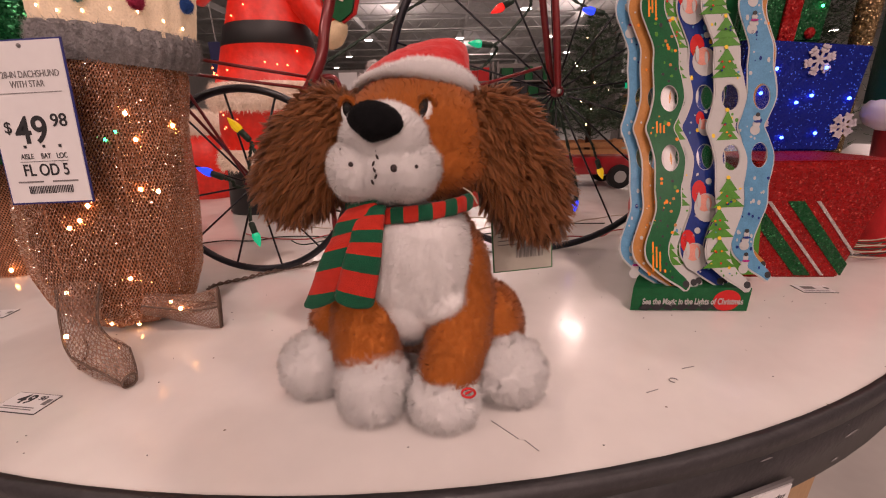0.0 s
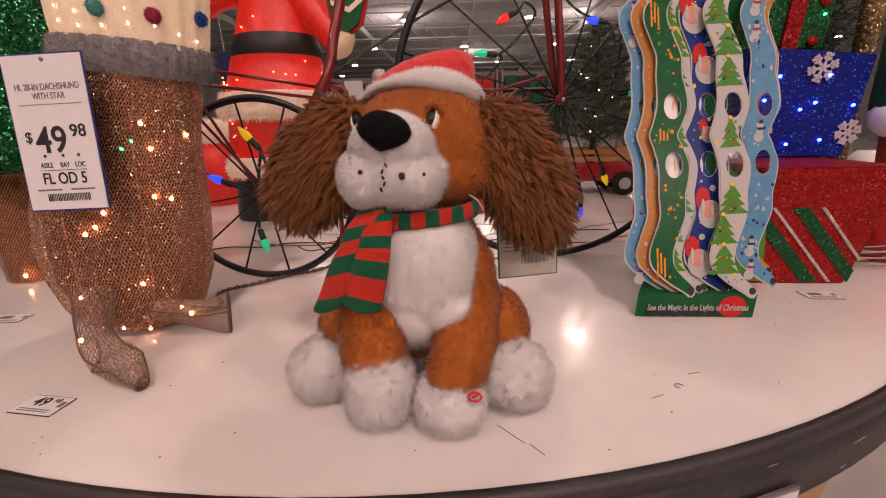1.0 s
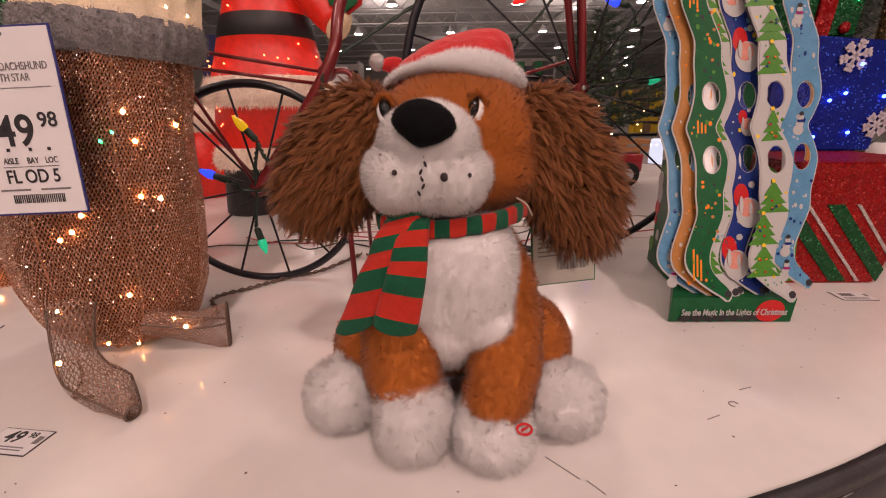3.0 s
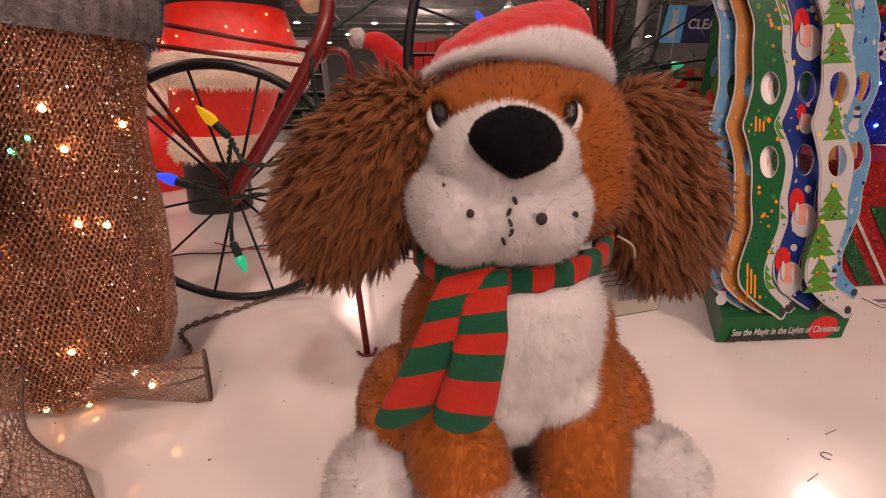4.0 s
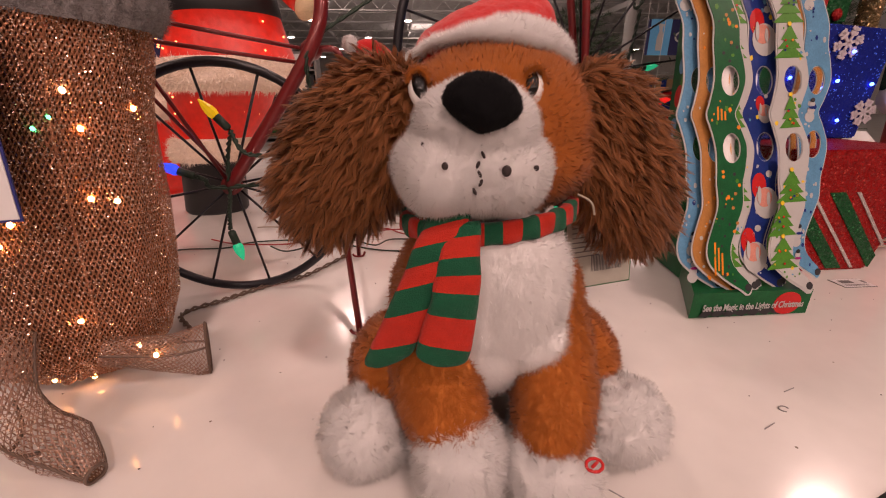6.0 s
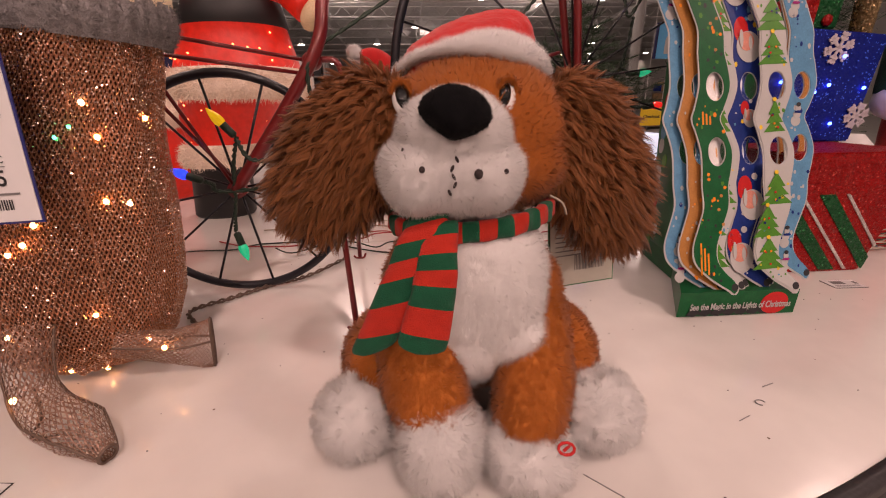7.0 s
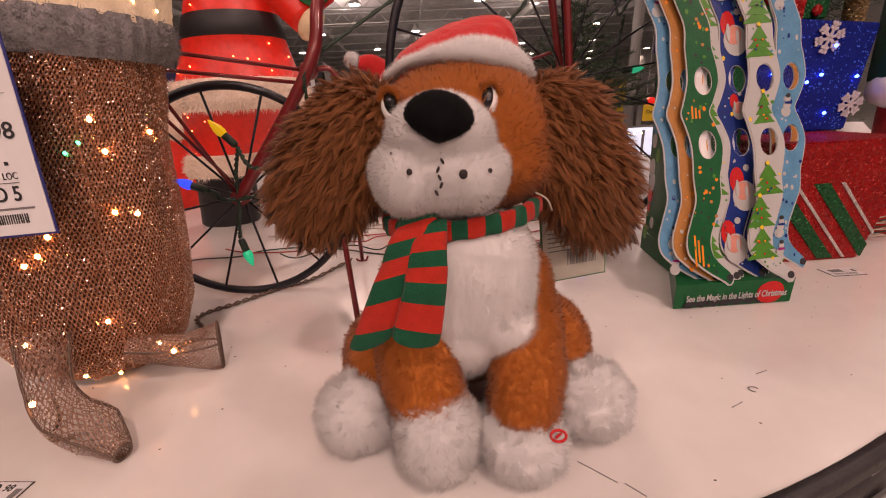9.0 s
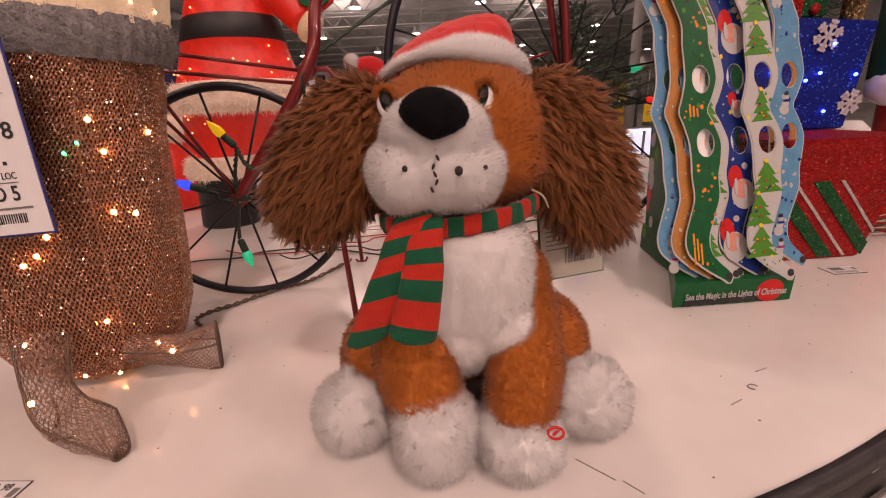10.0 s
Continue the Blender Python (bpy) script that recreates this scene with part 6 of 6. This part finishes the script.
NAVY, GREEN, WHITE, SKY, TAN = ("navy paper glasses printed with bearded faces", "green paper glasses with orange lettering and small prints", "white paper glasses printed with green trees",
                                "sky blue paper glasses printed with snowmen", "ginger paper glasses printed with cookies")


def col_frame(x0, y, x1, y1, z=0.1785, back=0.0, shift=0.0):
    """A card's frame: from its lower end (x0, y) to its upper end (x1, y1)."""
    return plane_at(((x0 + x1) / 2 + shift - 0.006, (y + y1) / 2 + back, z), (1, 0.02, 0), (x1 - x0, y1 - y, 0.32))


COLS = (("green", "print_green", GREEN, 0.039, 0.493, -0.005, 0.600), ("beard", "print_navy", NAVY, 0.091, 0.500, 0.019, 0.604), ("tree", "print_white", WHITE, 0.119, 0.490, 0.031, 0.596), ("snow", "print_sky", SKY, 0.190, 0.525, 0.052, 0.606))
for k, (style, colour, lab, xa, ya, xb, yb) in enumerate(COLS):
    glasses(col_frame(xa, ya, xb, yb), style, colour, 30 + k, lab)
# cards behind, showing their edges
glasses(col_frame(0.035, 0.493, -0.009, 0.600, back=0.006, shift=-0.006), "plain", "print_tan", 40, TAN)
glasses(col_frame(0.031, 0.493, -0.013, 0.600, back=0.012, shift=-0.012), "snow", "print_sky", 41, SKY)
glasses(col_frame(0.041, 0.493, -0.003, 0.600, back=0.004, shift=0.008), "tree", "print_white", 42, WHITE)
glasses(col_frame(0.066, 0.498, 0.007, 0.602, back=0.004, shift=-0.002), "tree", "print_white", 43, WHITE)
glasses(col_frame(0.093, 0.500, 0.021, 0.604, back=0.005, shift=0.006), "plain", "print_navy", 44, NAVY)
glasses(col_frame(0.184, 0.545, 0.074, 0.612, back=0.016, shift=0.014), "plain", "print_tan", 45, TAN)
part("side_flap", plate([(0.0, 0.0), (0.055, 0.0), (0.048, 0.10), (0.0, 0.13)], 0.0015, plane_at((0.095, 0.560, 0.012), (1, 0.05, 0), (-0.05, 0.1, 1))), M["print_leaf"], stand, "green printed flap", smooth=False)
part("flap_print", plate(blob(0.030, 0.085, 0.016, 0.022, 18), 0.0005, plane_at((0.095, 0.5585, 0.012), (1, 0.05, 0), (-0.05, 0.1, 1))), M["print_purple"], stand, "magenta print", smooth=False)


# ---- stacked gift boxes ----
def frustum(c, w0, w1, d0, d1, z0, z1, yaw=0.0, skew=0.0):
    bm = bmesh.new()
    m = pose(c[0], c[1], 0, 0, 0, yaw)
    lo = [bm.verts.new(m @ Vector((sx * w0 / 2, sy * d0 / 2, z0))) for sx, sy in ((-1, -1), (1, -1), (1, 1), (-1, 1))]
    hi = [bm.verts.new(m @ Vector((sx * w1 / 2, sy * d1 / 2, z1 - skew * sx))) for sx, sy in ((-1, -1), (1, -1), (1, 1), (-1, 1))]
    bm.faces.new(lo[::-1])
    bm.faces.new(hi)
    for i in range(4):
        bm.faces.new((lo[i], lo[(i + 1) % 4], hi[(i + 1) % 4], hi[i]))
    bmesh.ops.bevel(bm, geom=list(bm.edges), offset=0.002, segments=2, affect="EDGES")
    return bm


GX, GY = 0.205, 0.655
red = thing("gift_box", (GX, GY, 0.0), "red glitter gift box with green and silver stripes", "gift box", "stacked gift boxes")
part("box", frustum((GX, GY), 0.118, 0.156, 0.15, 0.18, 0.0, 0.142, -2), M["red_glitter"], red, smooth=False)
RF = plane_at((GX, GY - 0.083, 0.071), (1, -0.035, 0), (0, -0.105, 1))
def cut_right(pts, edge, grow):
    """The part of a polygon (u, v) left of the box's leaning right edge."""
    out = []
    over = [u - edge - grow * v for u, v in pts]
    for (p, d), (q, e) in zip(zip(pts, over), zip(pts[1:] + pts[:1], over[1:] + over[:1])):
        if d <= 0:
            out.append(p)
        if d * e < 0:
            f = d / (d - e)
            out.append((p[0] + f * (q[0] - p[0]), p[1] + f * (q[1] - p[1])))
    return out


for u0, w, m in ((-0.052, 0.019, "green_glitter"), (-0.022, 0.0042, "silver_glitter"), (0.000, 0.018, "green_glitter"), (0.031, 0.0042, "silver_glitter")):
    lo, hi = -0.068, 0.026
    pts = cut_right([(u0 + 0.056, lo), (u0 + 0.056 + w, lo), (u0 - 0.034 + w, hi), (u0 - 0.034, hi)], 0.0655, 0.12)
    part("stripe", plate(pts, 0.0012, RF), M[m], red, "glitter stripe", smooth=False)
blue = thing("gift_box", (0.235, 0.735, 0.142), "blue glitter gift box with white snowflakes and blue lights", "gift box", "stacked gift boxes")
part("box", frustum((0.238, 0.735), 0.140, 0.150, 0.12, 0.13, 0.1425, 0.272, -3, 0.006), M["blue_glitter"], blue, smooth=False)
BF = plane_at((0.238, 0.735 - 0.0645, 0.205), (1, -0.052, 0), (0, -0.04, 1))


def flake(u, v, r):
    bm = bmesh.new()
    for k in range(6):
        q = math.radians(60 * k + 15)
        c, s = math.cos(q), math.sin(q)
        R = lambda a, b: (u + a * c - b * s, v + a * s + b * c)
        plate([R(0, -0.0016), R(r, -0.0016), R(r, 0.0016), R(0, 0.0016)], 0.0012, BF, bm=bm)
        for d in (0.45, 0.72):
            for sg in (-1, 1):
                plate([R(d * r - 0.001, 0), R(d * r + 0.0025, 0), R(d * r + 0.0052, sg * 0.0042), R(d * r + 0.0022, sg * 0.0052)], 0.0012, BF, bm=bm)
    part("snowflake", bm, M["felt"], blue, "white felt snowflake", smooth=False)


flake(0.010, 0.047, 0.0175)
flake(-0.048, -0.030, 0.0175)
flake(0.062, -0.031, 0.0150)
for u, v in ((-0.038, 0.038), (0.020, 0.038), (0.012, 0.006), (-0.004, -0.002), (0.058, 0.002), (-0.05, 0.010), (0.03, -0.04), (-0.01, -0.045)):
    part("led", ell(BF @ Vector((u, v, 0.001)), (0.0021, 0.0021, 0.0021), sub=2), M["led_blue"], blue, "blue light")
green = thing("gift_box", (0.215, 0.74, 0.27), "green glitter gift box with red ribbon", "gift box", "stacked gift boxes")
part("box", frustum((0.210, 0.742), 0.105, 0.112, 0.10, 0.105, 0.276, 0.40, 0), M["green_glitter"], green, smooth=False)
part("ribbon", box((0.217, 0.6885, 0.338), (0.020, 0.004, 0.124), 0.0008, (2, 0, 0)), M["red_glitter"], green, "red glitter ribbon", smooth=False)
for u, v in ((0.18, 0.30), (0.19, 0.35), (0.245, 0.285), (0.25, 0.33)):
    part("dot", ell((u, 0.690, v), (0.007, 0.003, 0.007), sub=2), M["red_glitter"], green, "red glitter dot")
part("led", ell((0.252, 0.689, 0.315), (0.0017, 0.0017, 0.0017), sub=2), M["led_green"], green, "green light")

# golden post, white pot, dark wreath and a plush sleeve at the end of the table
solo("gold_post", lathe([(0.0, 0.402, 0.78, 0.02, 0.02), (0.01, 0.402, 0.78, 0.012, 0.012), (0.22, 0.397, 0.78, 0.012, 0.012), (0.36, 0.392, 0.78, 0.015, 0.015), (0.50, 0.385, 0.78, 0.018, 0.018)], 24), M["gold_glitter"], "gold glitter post wound with tinsel", "post")
solo("white_lantern", lathe([(0.0, 0.47, 0.80, 0.035, 0.035), (0.12, 0.465, 0.80, 0.03, 0.03), (0.14, 0.465, 0.80, 0.012, 0.012)], 20), M["paper"], "white lit lantern on the table", "lantern")
wr = thing("dark_wreath", (0.33, 0.86, 0.0), "dark fir spray with white lights behind the gift boxes", "wreath")
VV, FF = [], []
rnd = random.Random(17)
for k in range(30000):
    p = Vector((0.335 + rnd.gauss(0, 0.050), 0.85 + rnd.gauss(0, 0.022), 0.03 + 0.47 * rnd.random()))
    d = Vector((rnd.gauss(0, 1), rnd.gauss(0, 1), rnd.gauss(0, 1))).normalized() * 0.02
    s = d.orthogonal().normalized() * 0.0011
    b0 = len(VV)
    VV += [tuple(p - s), tuple(p + s), tuple(p + d)]
    FF.append((b0, b0 + 1, b0 + 2))
me = bpy.data.meshes.new("needles")
me.from_pydata(VV, [], FF)
me.materials.append(M["needle"])
part("stem", tube(((0.33, 0.86, 0.0), (0.33, 0.86, 0.46)), 0.008, 8), M["bark"], wr)
part("needles", me, None, wr, "dark green needles", kind="stuff")
for k in range(12):
    part("bulb", ell((0.33 + rnd.gauss(0, 0.03), 0.82 + rnd.gauss(0, 0.01), 0.2 + 0.25 * rnd.random()), (0.002, 0.002, 0.002), sub=1), M["warm_dim"], wr, "small white light")
slv = bmesh.new()
tube(smooth_path(((0.40, 0.67, 0.0), (0.395, 0.67, 0.10), (0.375, 0.66, 0.17), (0.365, 0.65, 0.215)), 6), 0.03, 18, bm=slv)
n0 = len(slv.faces)
tube(smooth_path(((0.368, 0.655, 0.20), (0.368, 0.655, 0.25), (0.37, 0.66, 0.36)), 6), [0.046 + 0.0004 * i for i in range(13)], 18, bm=slv)
slv.faces.ensure_lookup_table()
for f in slv.faces[n0:]:
    f.material_index = 1
n0 = len(slv.faces)
ell((0.368, 0.653, 0.197), (0.052, 0.046, 0.030), (0, -12, 0), 3, 0.003, bm=slv)
slv.faces.ensure_lookup_table()
for f in slv.faces[n0:]:
    f.material_index = 2
solo("plush_sleeve_figure", slv, [M["red_felt"], M["green_knit"], M["white_fur"]], "green velvet sleeve with white fleece cuff of a standing decoration", "figure")
